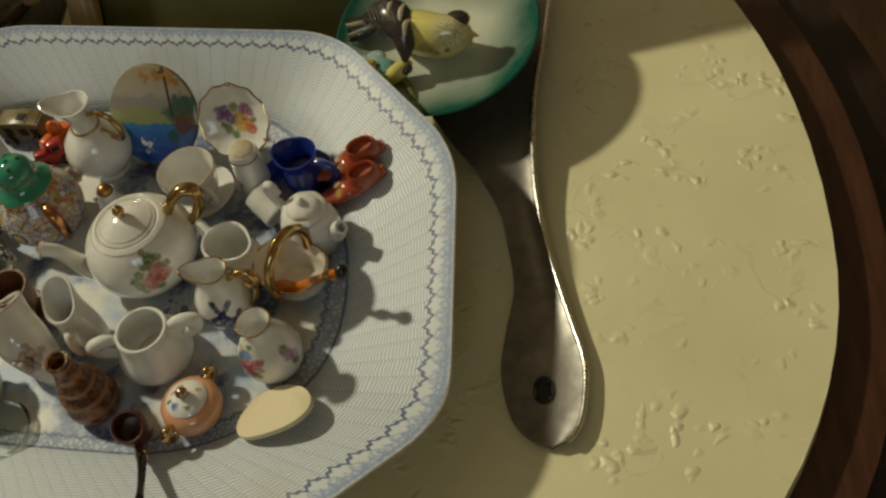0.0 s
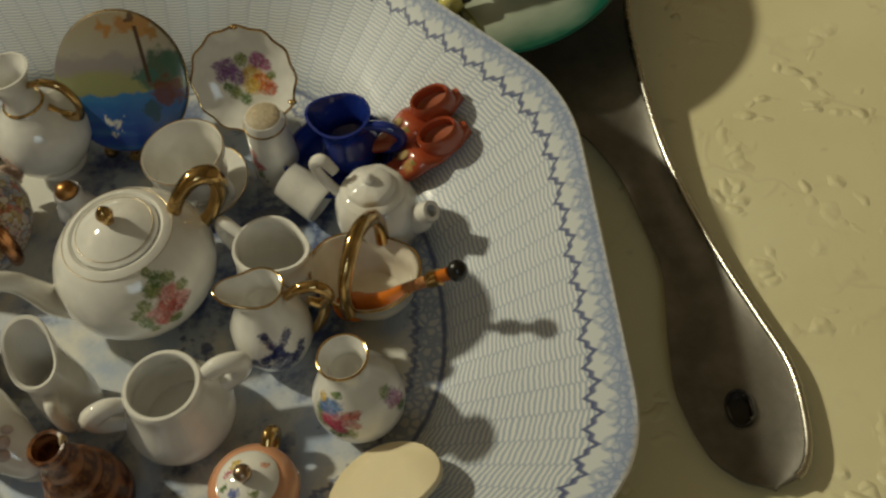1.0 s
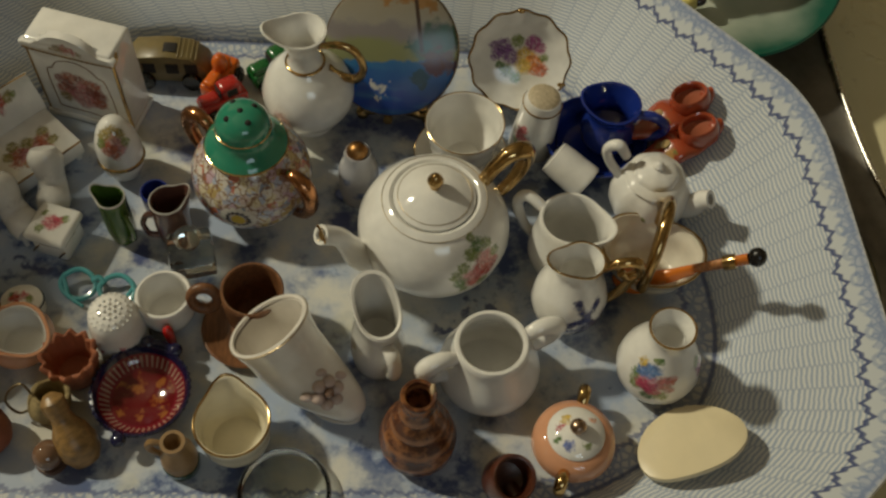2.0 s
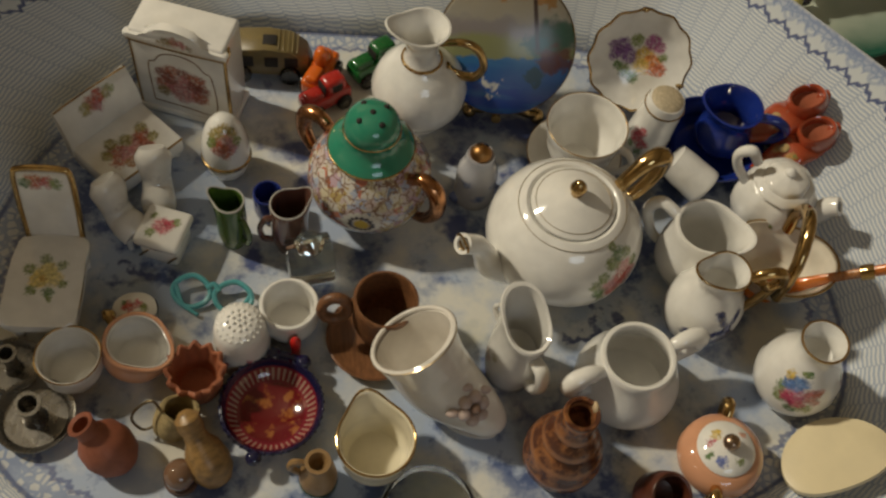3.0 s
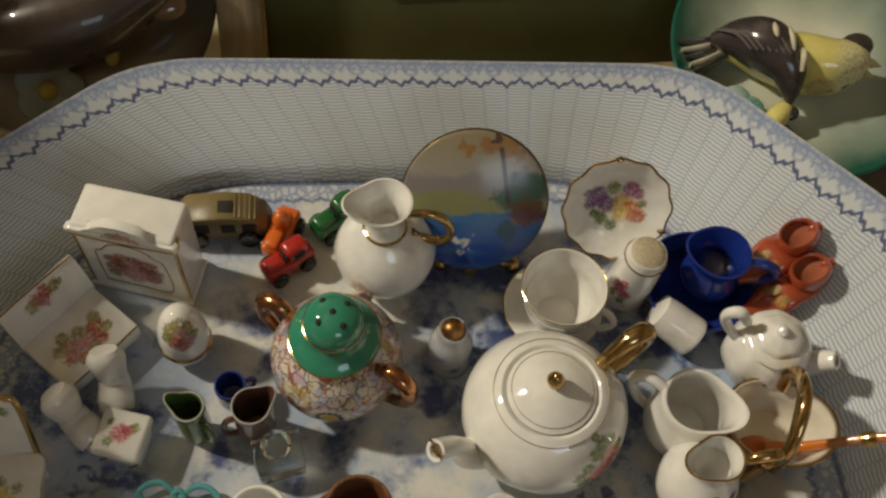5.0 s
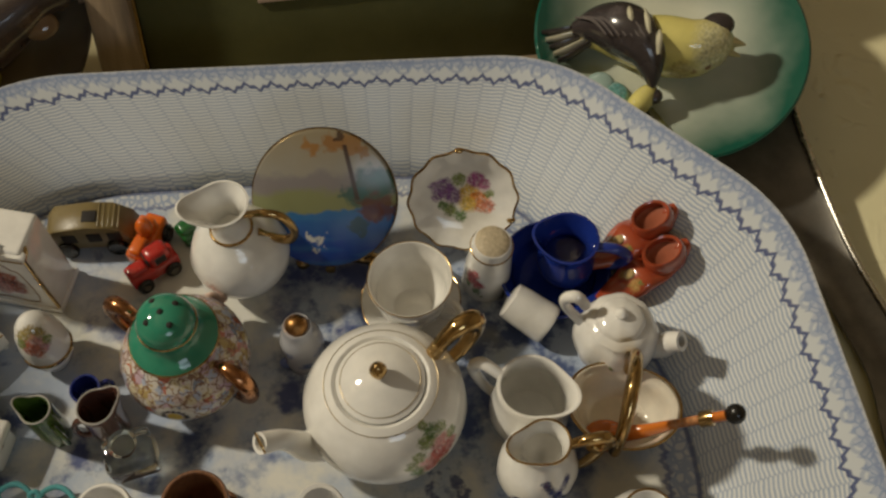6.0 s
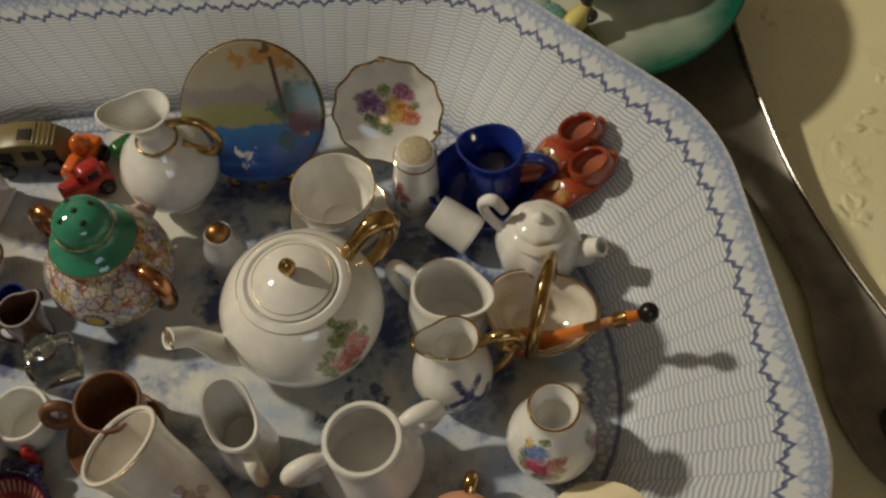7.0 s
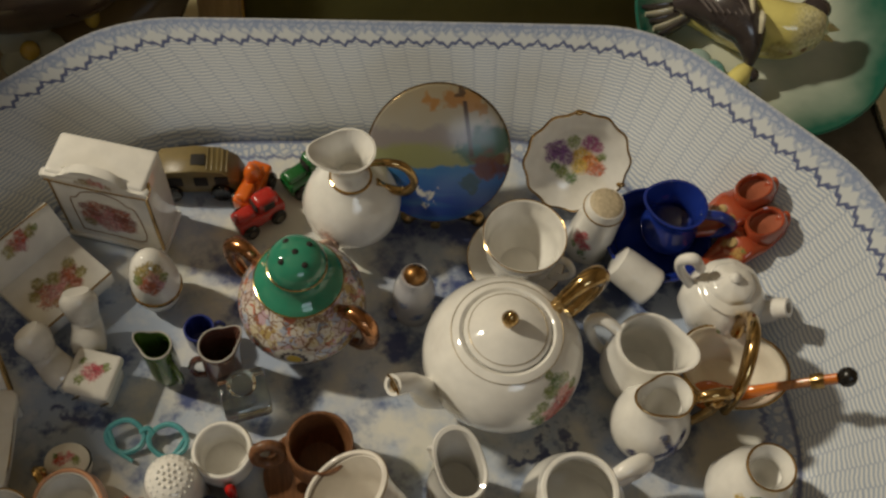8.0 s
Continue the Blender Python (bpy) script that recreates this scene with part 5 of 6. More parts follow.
def slim_pitcher():
    t = thing("slim_pitcher", "slender white china pitcher with oval mouth and small handle", "pitcher", -140.0, 222.9, turn=104)
    oval = lambda a, r, z: (r * (1 + 0.42 * math.cos(a) ** 2 * min(max((z - 6) / 18, 0), 1)), z + (3.4 * math.cos(a) if z > 20 else 0), 0.0)
    part("body", lathe([(0, 0), (6.4, 0), (7, 0.5), (7.4, 3), (7.8, 8), (7.0, 14), (6.0, 20), (5.9, 25), (6.3, 28), (6.0, 28.5), (5.3, 28.2), (4.8, 25), (4.8, 20), (5.4, 12), (0, 8)], 48, oval), porcelain("faint_sprig_china", WHITE, [((2, 7.2, 10), 2.0, (0.60, 0.42, 0.34)), ((-1, 7.4, 13), 1.4, (0.55, 0.5, 0.34))]), t)
    part("handle", tube([(-7, -0.5, 19.5, 1.5), (-11.5, -0.8, 20, 1.7), (-13, -1, 15, 1.7), (-11, -0.8, 9.5, 1.5), (-7.6, -0.5, 8, 1.3)], 10, 6, flat=1.2), M_WHITE, t)
    part("gilt_knob", tube([(6, 4, 20, 0.9), (8, 4.6, 23, 0.7), (7, 4, 25.5, 0.6)], 8, 4), M_WHITE, t)


def china_boot():
    t = thing("china_boot", "white china boot vase with raised flowers and gilt lip", "boot vase", -160.2, 213.5, FLOOR, 0)
    white = porcelain("boot_china", (0.76, 0.72, 0.66))
    part("boot", tube([(14.0, -10.0, 4.0, 1.4), (12.6, -9.0, 5.2, 4.6), (8.4, -5.8, 7.2, 7.0), (3.4, -2.0, 9.0, 9.0), (-1.4, 1.6, 11.4, 10.4), (-5.0, 4.4, 15.0, 10.8), (-7.4, 6.4, 19.0, 11.2), (-9.8, 8.4, 23.2, 12.4)], 32, 7, hollow=0.88, depth=20), white, t)
    m = Matrix.Translation(Vector((-9.9, 8.5, 23.4)) * MM) @ Vector((-2.6, 2.2, 5.4)).to_track_quat("Z", "Y").to_matrix().to_4x4()
    ring = ring_tube(11.8, 0, 0.7, 44)
    bmesh.ops.transform(ring, matrix=m, verts=ring.verts)
    part("lip", ring, white, t, "rounded white lip")
    line = ring_tube(12.45, 0.1, 0.16, 44)
    bmesh.ops.transform(line, matrix=m, verts=line.verts)
    part("gilt_line", line, gilt("faint_gilding", (0.5, 0.38, 0.22), 0.35), t)
    part("heel", lathe([(0, 0), (4.6, 0), (5.0, 0.6), (5.4, 5), (0, 5)], 28, at=(-4.0, 3.4, 0)), white, t)
    part("sole", slab([(13 * math.cos(a) * (0.82 + 0.18 * math.cos(a)) * 0.8 - 5.4 * math.sin(a) * 0.6 + 3.5, -9.5 * math.cos(a) * 0.8 - 5.4 * math.sin(a) * 0.8 - 2.6) for a in [2 * math.pi * k / 28 for k in range(28)]], 0, 1.2, 0.3), white, t)
    pink = porcelain("grey_pink_bisque", (0.52, 0.41, 0.37), (), 0.4)
    at = Vector((5.4, -8.2, 14.6))
    face = Vector((0.35, -0.62, 0.70)).to_track_quat("Z", "Y").to_matrix()
    for k in range(6):
        a = 2 * math.pi * k / 6
        q = at + face @ Vector((3.1 * math.cos(a), 3.1 * math.sin(a), 0))
        part("petal", ball(2.0, tuple(q), (1, 1, 0.75), 12, 8), pink, t)
    part("flower_heart", ball(1.5, tuple(at + face @ Vector((0, 0, 1.3))), u=10, v=8), porcelain("brown_heart", (0.28, 0.17, 0.12)), t)
    for dx, dy in ((-5.6, 1.4), (5.4, 2.2), (0.6, 5.8)):
        part("leaf", ball(1.6, tuple(at + face @ Vector((dx, dy, -1.0))), (1.3, 0.8, 0.6), 10, 6), pink, t)


def wood_cup():
    s = thing("wooden_saucer", "turned brown wooden saucer under a wooden cup", "saucer", -178.4, 235.1)
    wood = wood_paint("turned_brown_wood", (0.24, 0.105, 0.045), 120, 0.4)
    part("dish", lathe([(0, 0), (8, 0), (8.6, 0.6), (13.8, 2.4), (14.2, 3), (13.6, 3.3), (8, 1.7), (0, 1.5)], 44), wood, s)
    t = thing("wooden_cup", "turned brown wooden cup with a side lug", "cup", -176.4, 238.0, FLOOR + 1.7, ry=3)
    part("cup", lathe(cup_profile(6.2, 8.4, 8.8, 15.5, 1.1, 0.5, 0.6), 44), wood, t)
    part("handle", tube([(-8.4 - 5 - 3.6 * math.cos(a), 3.0 * math.sin(a) * 0.3, 12 + 3.6 * math.sin(a), 1.5) for a in [2 * math.pi * k / 12 for k in range(12)]], 10, 3, True), wood, t)


def left_pots():
    c = thing("white_cup", "plain thick white china tub", "cup", -202.3, 242.3)
    part("cup", lathe(cup_profile(6.4, 8.2, 8.2, 12.5, 1.4, 0.5, 0.6), 44), M_WHITE, c)
    t = thing("peach_jug", "peach lustre china jug with white lip", "jug", -244.6, 234.5, turn=0)
    sh = lip(-40, 3.2, 0.6, 0.8, 6, 12)
    part("body", lathe(cup_profile(5.6, 8.6, 7.6, 12, 1.1, 0.5, 0.7), 44, sh), M_PEACH, t)
    part("white_inside", lathe([(0, 2.2), (5, 2.6), (7.1, 6), (6.9, 9), (6.45, 12.2), (6.2, 12.1), (6.6, 9), (6.8, 6), (4.8, 3), (0, 2.6)], 44, sh), M_WHITE, t, "white glazed inside")
    part("bead", ball(1.7, (-6.5, 8.0, 9.5)), M_GOLD, t)
    part("handle", tube([(-5.4, 5.2, 11, 1.0), (-7, 8, 10.8, 1.1), (-7.2, 9.4, 7, 1.0), (-5.2, 7.4, 4, 0.9)], 8, 5), M_GOLD, t)
    p = thing("posy_box", "tiny oval china box with a painted posy lid", "box", -245.9, 247.8)
    part("box", lathe([(0, 0), (5, 0), (5.2, 0.6), (5.2, 3.8), (0, 4)], 32, lambda a, r, z: (r * (1 + 0.2 * math.cos(a) ** 2), z, 0.0)), M_WHITE, p)
    part("lid", lathe([(0, 4.0), (5.3, 4.1), (5.2, 5), (3, 6), (0, 6.4)], 32, lambda a, r, z: (r * (1 + 0.2 * math.cos(a) ** 2), z, 0.0)), porcelain("posy_lid_china", WHITE, [((-1.5, 0, 6.2), 1.9, RED), ((1.2, 0.6, 6), 1.4, PINK), ((2.8, -0.6, 5.8), 1.2, LEAF), ((-3, 1, 5.8), 1.0, GREEN)]), p)
    part("lid_line", ring_tube(5.3, 4.0, 0.25, 32, lambda a, r, z: (r * (1 + 0.2 * math.cos(a) ** 2), z, 0.0)), M_BLACK, p)
    g = thing("gilt_rim_cup", "white china cup with a gilt rim", "cup", -262.2, 231.3)
    part("cup", lathe(cup_profile(6.2, 8.4, 8.7, 11.5, 0.8, 0.55, 0.8), 44), M_WHITE, g)
    part("gilt_rim", ring_tube(8.6, 11.8, 0.24, 44), M_GOLD, g)
    k = thing("crimped_pot", "terracotta pot with a crimped fluted rim", "pot", -228.4, 224.5)
    flute = lambda a, r, z: (r * (1 + (0.07 * math.cos(12 * a) * min(max((z - 6) / 6, 0), 1))), z + (0.6 * math.cos(12 * a) if z > 11 else 0), 0.0)
    part("pot", lathe(cup_profile(5.4, 7.0, 8.0, 13, 1.5, 0.45, 0.6), 72, flute), plain("orange_terracotta", (0.36, 0.12, 0.055), 0.6, 0.3), k)
    j = thing("terracotta_jug", "small round terracotta jug tilted with a narrow neck", "jug", -248.4, 204.1, FLOOR + 1, 150, ry=32)
    part("body", lathe([(0, 0), (4.6, 0), (6.6, 2.4), (7.4, 6), (6.6, 9.6), (4.2, 12), (3.2, 13.2), (3.3, 15.4), (3.8, 16.4), (3.4, 16.8), (2.5, 16.2), (2.3, 13), (0, 9)], 36), M_TERRA, j)


def candlestick(x, y, turn, label, scale):
    t = thing("candlestick", label, "candlestick", x, y, FLOOR, turn, "pewter chambersticks")
    k = scale
    part("tray", lathe([(0, 0), (6.5 * k, 0), (7.5 * k, 0.5), (8.6 * k, 2.6), (9.2 * k, 3.0), (9.0 * k, 3.4), (8.2 * k, 3.1), (7 * k, 1.2), (0, 1.0)], 40), M_PEWTER, t)
    part("socket", lathe([(0, 1), (2.9 * k, 1.0), (2.5 * k, 2.4), (2.2 * k, 5), (2.4 * k, 8.2), (3.0 * k, 9.2), (3.0 * k, 9.8), (2.1 * k, 9.8), (1.9 * k, 4), (0, 3.8)], 24), M_PEWTER, t)
    part("ring_handle", tube([(9 * k + 2.6 + 2.8 * math.cos(a), 1.6 * math.sin(a) * 1.4, 3 + 1.2 * math.sin(a), 0.5) for a in [2 * math.pi * q / 12 for q in range(12)]], 8, 3, True), M_PEWTER, t)


def wicker():
    t = thing("wicker_basket", "tiny straw basket with a wire hoop handle lying over", "basket", -235.9, 213.0, FLOOR + 0.5, 10, ry=18)
    straw = plain("plaited_straw", (0.42, 0.32, 0.15), 0.7, 0.45, 500, 0.6)
    for i in range(9):
        z = 0.8 + i * 1.1
        r = 4.0 + 1.3 * math.sin(math.pi * (0.2 + 0.6 * i / 8))
        part("straw_ring", tube([(r * math.cos(a), r * 0.85 * math.sin(a), z + 0.25 * math.sin(5 * a + i), 0.72) for a in [2 * math.pi * q / 16 for q in range(16)]], 6, 2, True), straw, t)
    part("base", lathe([(0, 0.2), (4.4, 0.2), (4.6, 0.8), (0, 1.0)], 24), straw, t)
    part("hoop", tube([(-4.6, 0, 9, 0.4), (-8, 1.5, 13, 0.4), (-11, 2, 9, 0.4), (-11.5, 1.5, 4, 0.4), (-8, 0, 0.5, 0.4), (-4.4, 0, 2.5, 0.4)], 6, 5), plain("dull_wire", (0.2, 0.15, 0.08), 0.4, 0.3, 300, 0.1, 0.8), t, "thin wire hoop")


def enamel_dish():
    t = thing("enamel_dish", "dark blue and red enamelled dish with two small ears", "dish", -208.5, 214.4, FLOOR, 35)
    n = Nodes("red_blue_enamel", 0.1)
    n.bsdf.inputs["Coat Weight"].default_value = 0.5
    at = n.coords()
    r = n.vec("LENGTH", n.vec("MULTIPLY", at, (1, 1, 0)))
    sep = n.node("ShaderNodeSeparateXYZ")
    n.link(at, sep.inputs[0])
    ang = n.math("ARCTAN2", sep.outputs[1], sep.outputs[0])
    teeth = n.math("SINE", n.math("MULTIPLY", ang, 44.0))
    c = n.mix(n.ramp(n.noise(330, 3, at), 0.55, 0.66, 0, 0.7), (0.115, 0.007, 0.009), (0.34, 0.13, 0.03))
    c = n.mix(n.math("GREATER_THAN", r, 0.0090), c, (0.16, 0.012, 0.02))
    white_teeth = n.math("MULTIPLY", n.math("GREATER_THAN", teeth, 0.25), n.math("MULTIPLY", n.math("GREATER_THAN", r, 0.0098), n.math("LESS_THAN", r, 0.0122)))
    c = n.mix(white_teeth, c, (0.30, 0.19, 0.15))
    c = n.mix(n.math("GREATER_THAN", r, 0.0126), c, (0.008, 0.009, 0.040))
    dish = n.done(c)
    part("dish", lathe([(0, 0), (9, 0), (10, 0.6), (13.4, 3.6), (14.4, 6.0), (14.4, 6.6), (13.6, 6.8), (12.4, 5), (9.6, 2.2), (0, 1.6)], 64), dish, t)
    navy = porcelain("navy_enamel", (0.008, 0.009, 0.042), (), 0.1)
    bm = bmesh.new()
    for k in range(40):
        a = 2 * math.pi * k / 40
        bmesh.ops.create_icosphere(bm, subdivisions=1, radius=0.62 * MM, matrix=Matrix.Translation(Vector((14.2 * math.cos(a), 14.2 * math.sin(a), 6.5)) * MM))
    part("beaded_rim", bm, navy, t, "navy beaded rim")
    for a in (18, 50, 215):
        part("ear", ball(1.9, (15.6 * math.cos(radians(a)), 15.6 * math.sin(radians(a)), 6.2), (1.2, 1.2, 0.8), 12, 8), navy, t)
    part("ear_bridge", tube([(15.6 * math.cos(radians(a)), 15.6 * math.sin(radians(a)), 6.0, 1.2) for a in (18, 34, 50)], 8, 4), navy, t)
    m = thing("red_peg", "short glossy red tipped peg beside the cup", "peg", -201.1, 231.9, FLOOR, 0)
    part("peg", lathe([(0, 0), (1.4, 0), (1.5, 3), (1.7, 7), (1.5, 9), (0.7, 10), (0, 10.2)], 16), porcelain("red_glaze", (0.48, 0.015, 0.012)), m)


def cream_cup():
    t = thing("cream_creamer", "cream china creamer with wide gilt rim and lip", "creamer", -181.4, 199.3)
    sh = lip(98, 3.4, 0.42, 1.0, 8, 16)
    part("body", lathe(cup_profile(7, 9.4, 10, 15.5, 0.9, 0.5, 0.8), 52, sh), M_CREAM, t)
    part("gilt_rim", ring_tube(9.8, 15.8, 0.36, 52, sh), M_GOLD, t)


def brown_vase():
    t = thing("brown_vase", "brown glazed vase with carved bands and a chipped neck", "vase", -130.5, 194.3)
    n = Nodes("brown_streaked_glaze", 0.2)
    at = n.coords()
    z = n.node("ShaderNodeSeparateXYZ")
    n.link(at, z.inputs[0])
    k = n.noise(240, 5, at, rough=0.7)
    c = n.mix(n.ramp(k, 0.45, 0.6), (0.075, 0.026, 0.014), (0.27, 0.11, 0.04))
    ring = n.math("SINE", n.math("MULTIPLY", z.outputs[2], 1150.0))
    c = n.mix(n.ramp(ring, 0.35, 0.9, 0, 0.7), c, (0.32, 0.14, 0.06))
    n.bump(n.math("ADD", k, n.math("MULTIPLY", ring, 0.3)), 0.4, 0.0008)
    glaze = n.done(c)
    part("body", lathe([(0, 0), (8, 0), (9.4, 0.8), (10.8, 4), (11, 8), (9.8, 12.5), (8.6, 15), (7.6, 16), (7.9, 17.4), (6.6, 20), (5.4, 21.4), (5.6, 22.8), (4.9, 24.6), (4.5, 28), (4.9, 30.6), (4.6, 31), (3.7, 30.8), (3.4, 25), (0, 20)], 48), glaze, t)
    part("chip", ball(1.7, (3.9, 1.6, 30.2), (0.5, 1, 0.9), 10, 8), plain("raw_chip", (0.55, 0.42, 0.26), 0.8), t, "pale chipped spot on the neck")


def peach_pot():
    t = thing("peach_sugar_pot", "peach china sugar pot with white floral lid and gilt knobs", "sugar pot", -87.0, 189.3, turn=-12)
    part("body", lathe([(0, 0), (6.5, 0), (7, 0.5), (9.6, 3.5), (10.7, 7), (10.0, 10.2), (7.9, 12), (7.2, 12.2), (0, 12)], 52), M_PEACH, t)
    lid = part("lid", lathe([(0, 11.8), (6.9, 12.0), (7.2, 12.6), (6.4, 13.6), (4, 14.8), (1.6, 15.4), (0, 15.5)], 44), porcelain("floral_lid_china", WHITE, [((-3, 2.4, 14.4), 1.3, YELLOW), ((-4, 0.4, 14), 1.1, PINK), ((-1.5, -4, 14.2), 1.4, (0.15, 0.2, 0.5)), ((2.6, -3.6, 14.2), 1.0, LEAF), ((-4.4, -2.6, 13.8), 1.1, GREEN), ((3.6, 3.2, 14), 0.9, ORANGE)]), t, "white lid with painted sprigs")
    part("knob", ball(2.1, (0, 0, 17.0), (1, 1, 0.95)), gilt("rose_gilt", (0.5, 0.36, 0.26), 0.22), lid)
    for ang in (82, 258):
        ca, sa = math.cos(radians(ang)), math.sin(radians(ang))
        part("handle", tube([(9.6 * ca, 9.6 * sa, 9.6, 1.5), (12.4 * ca, 12.4 * sa, 11, 1.7), (14 * ca, 14 * sa, 8.6, 1.6), (12.6 * ca, 12.6 * sa, 5.6, 1.3), (10.4 * ca, 10.4 * sa, 5, 1.1)], 10, 5), M_GOLD, t, "gilt lug handle")


def oddments():
    o = thing("shell_disc", "flat cream oval bone piece resting on the rim", "bone piece", -54.5, 185.1, FLOOR + 6.6, 18, rx=-15, ry=-12)
    pts = []
    for k in range(36):
        a = 2 * math.pi * k / 36
        r = 1 + 0.10 * math.cos(a - 0.6) + 0.04 * math.cos(2 * a + 1)
        pts.append((15.6 * r * math.cos(a), 11.2 * r * math.sin(a) - 1.2 * math.cos(2 * a)))
    part("bone", slab(pts, 0, 1.8, 0.2), plain("smooth_bone", (0.74, 0.64, 0.42), 0.35, 0.12, 90, 0.06), o)
    p = thing("pipe", "miniature dark wooden pipe with a black stem resting on the rim", "pipe", -108.4, 181.1, FLOOR + 1.0, -62)
    briar = wood_paint("dark_briar", (0.11, 0.032, 0.016), 150, 0.3)
    bm = lathe([(0, 0), (4.6, 0), (6.4, 3), (6.8, 8), (6.4, 12.4), (5.9, 13), (5.2, 12.8), (4.6, 6), (0, 4.6)], 36)
    bmesh.ops.transform(bm, matrix=pose(0, 0, 2.4 * MM, 0, 24, 0), verts=bm.verts)
    part("bowl", bm, briar, p)
    part("shank", tube([(4, 0, 4.5, 3.2), (9, 0, 5.4, 2.5), (14, 0, 7, 2.1)], 12, 5), briar, p)
    part("band", tube([(13.4, 0, 6.8, 2.3), (15, 0, 7.4, 2.3)], 12, 2), M_GOLD, p)
    part("stem", tube([(14.6, 0, 7.2, 1.9), (24, 0, 11.5, 1.5), (34, 0, 17, 1.3), (40, 0, 20.5, 1.5)], 12, 5), M_BLACK, p, "glossy black stem")
    g = thing("glass_dish", "small clear glass round dish lying flat", "glass dish", -168.4, 182.3, FLOOR + 0.2)
    part("dish", lathe([(0, 0), (11, 0), (12.6, 0.8), (13.2, 3.0), (12.8, 3.4), (12.2, 3.0), (11.4, 1.6), (0, 1.2)], 44), M_GLASS, g)
    j = thing("stoneware_jug", "tiny tan stoneware jug with a dark green base", "jug", -197.0, 194.0)
    tan = plain("tan_stoneware", (0.30, 0.18, 0.075), 0.4, 0.3)
    part("body", lathe([(0, 3), (5, 3), (5.2, 5), (4.8, 8), (3.4, 11), (2.9, 12.4), (3.5, 14), (3.5, 14.6), (2.5, 14.6), (1.8, 12), (0, 9)], 32), tan, j)
    part("base", lathe([(0, 0), (4.8, 0), (5.3, 0.6), (5.25, 3.0), (0, 3.1)], 32), porcelain("bottle_green_glaze", (0.012, 0.05, 0.02)), j, "dark green glazed base")
    part("handle", tube([(-3, 0.4, 13.4, 0.9), (-6.2, 0.6, 13.8, 1.0), (-7.2, 0.6, 10.5, 1.0), (-4.6, 0.4, 7, 0.8)], 8, 5), tan, j)
    y = thing("gourd_bottle", "small tan gourd-shaped wooden bottle leaning over", "bottle", -223.6, 197.1, FLOOR + 0.8, 120, ry=38)
    part("body", lathe([(0, 0), (4, 0), (5.6, 2.6), (6, 6), (5, 9.6), (3.4, 12), (3.0, 14), (3.6, 16.4), (3.4, 18.4), (1.8, 19.8), (0, 20.2)], 32), wood_paint("honey_wood", (0.36, 0.21, 0.075), 90, 0.35), y)
    b = thing("glass_bead", "round smoky glass knob with a brown base", "knob", -233.2, 197.6)
    part("base", lathe([(0, 0), (4.2, 0), (4.6, 0.8), (4.2, 1.8), (0, 2)], 28), plain("brown_base", (0.12, 0.06, 0.035), 0.4), b)
    part("dome", ball(4.4, (0, 0, 4.6), (1, 1, 0.85)), porcelain("smoky_brown_glaze", (0.16, 0.09, 0.055), (), 0.05), b, "glossy smoky dome")
    s = thing("spectacles", "tiny turquoise blue spectacle frame lying folded", "spectacles", -224.3, 252.2, FLOOR + 0.4, -14)
    teal = porcelain("turquoise_enamel", (0.10, 0.36, 0.40), (), 0.15)
    for sx in (-1, 1):
        part("lens_rim", tube([(sx * 6.2 + 5.0 * math.cos(a) * (1 + 0.12 * math.cos(2 * a)), 4.4 * math.sin(a), 2.2 + 1.4 * math.sin(a), 0.85) for a in [2 * math.pi * k / 14 for k in range(14)]], 8, 3, True), teal, s)
    part("bridge", tube([(-2, 1.2, 2.8, 0.8), (0, 2.6, 3.4, 0.9), (2, 1.2, 2.8, 0.8)], 8, 4), teal, s)
    for sx in (-1, 1):
        part("temple", tube([(sx * 11, 1, 2.6, 0.7), (sx * 8, -4, 1.2, 0.65), (sx * 3, -6.5, 0.8, 0.6)], 8, 4), teal, s)


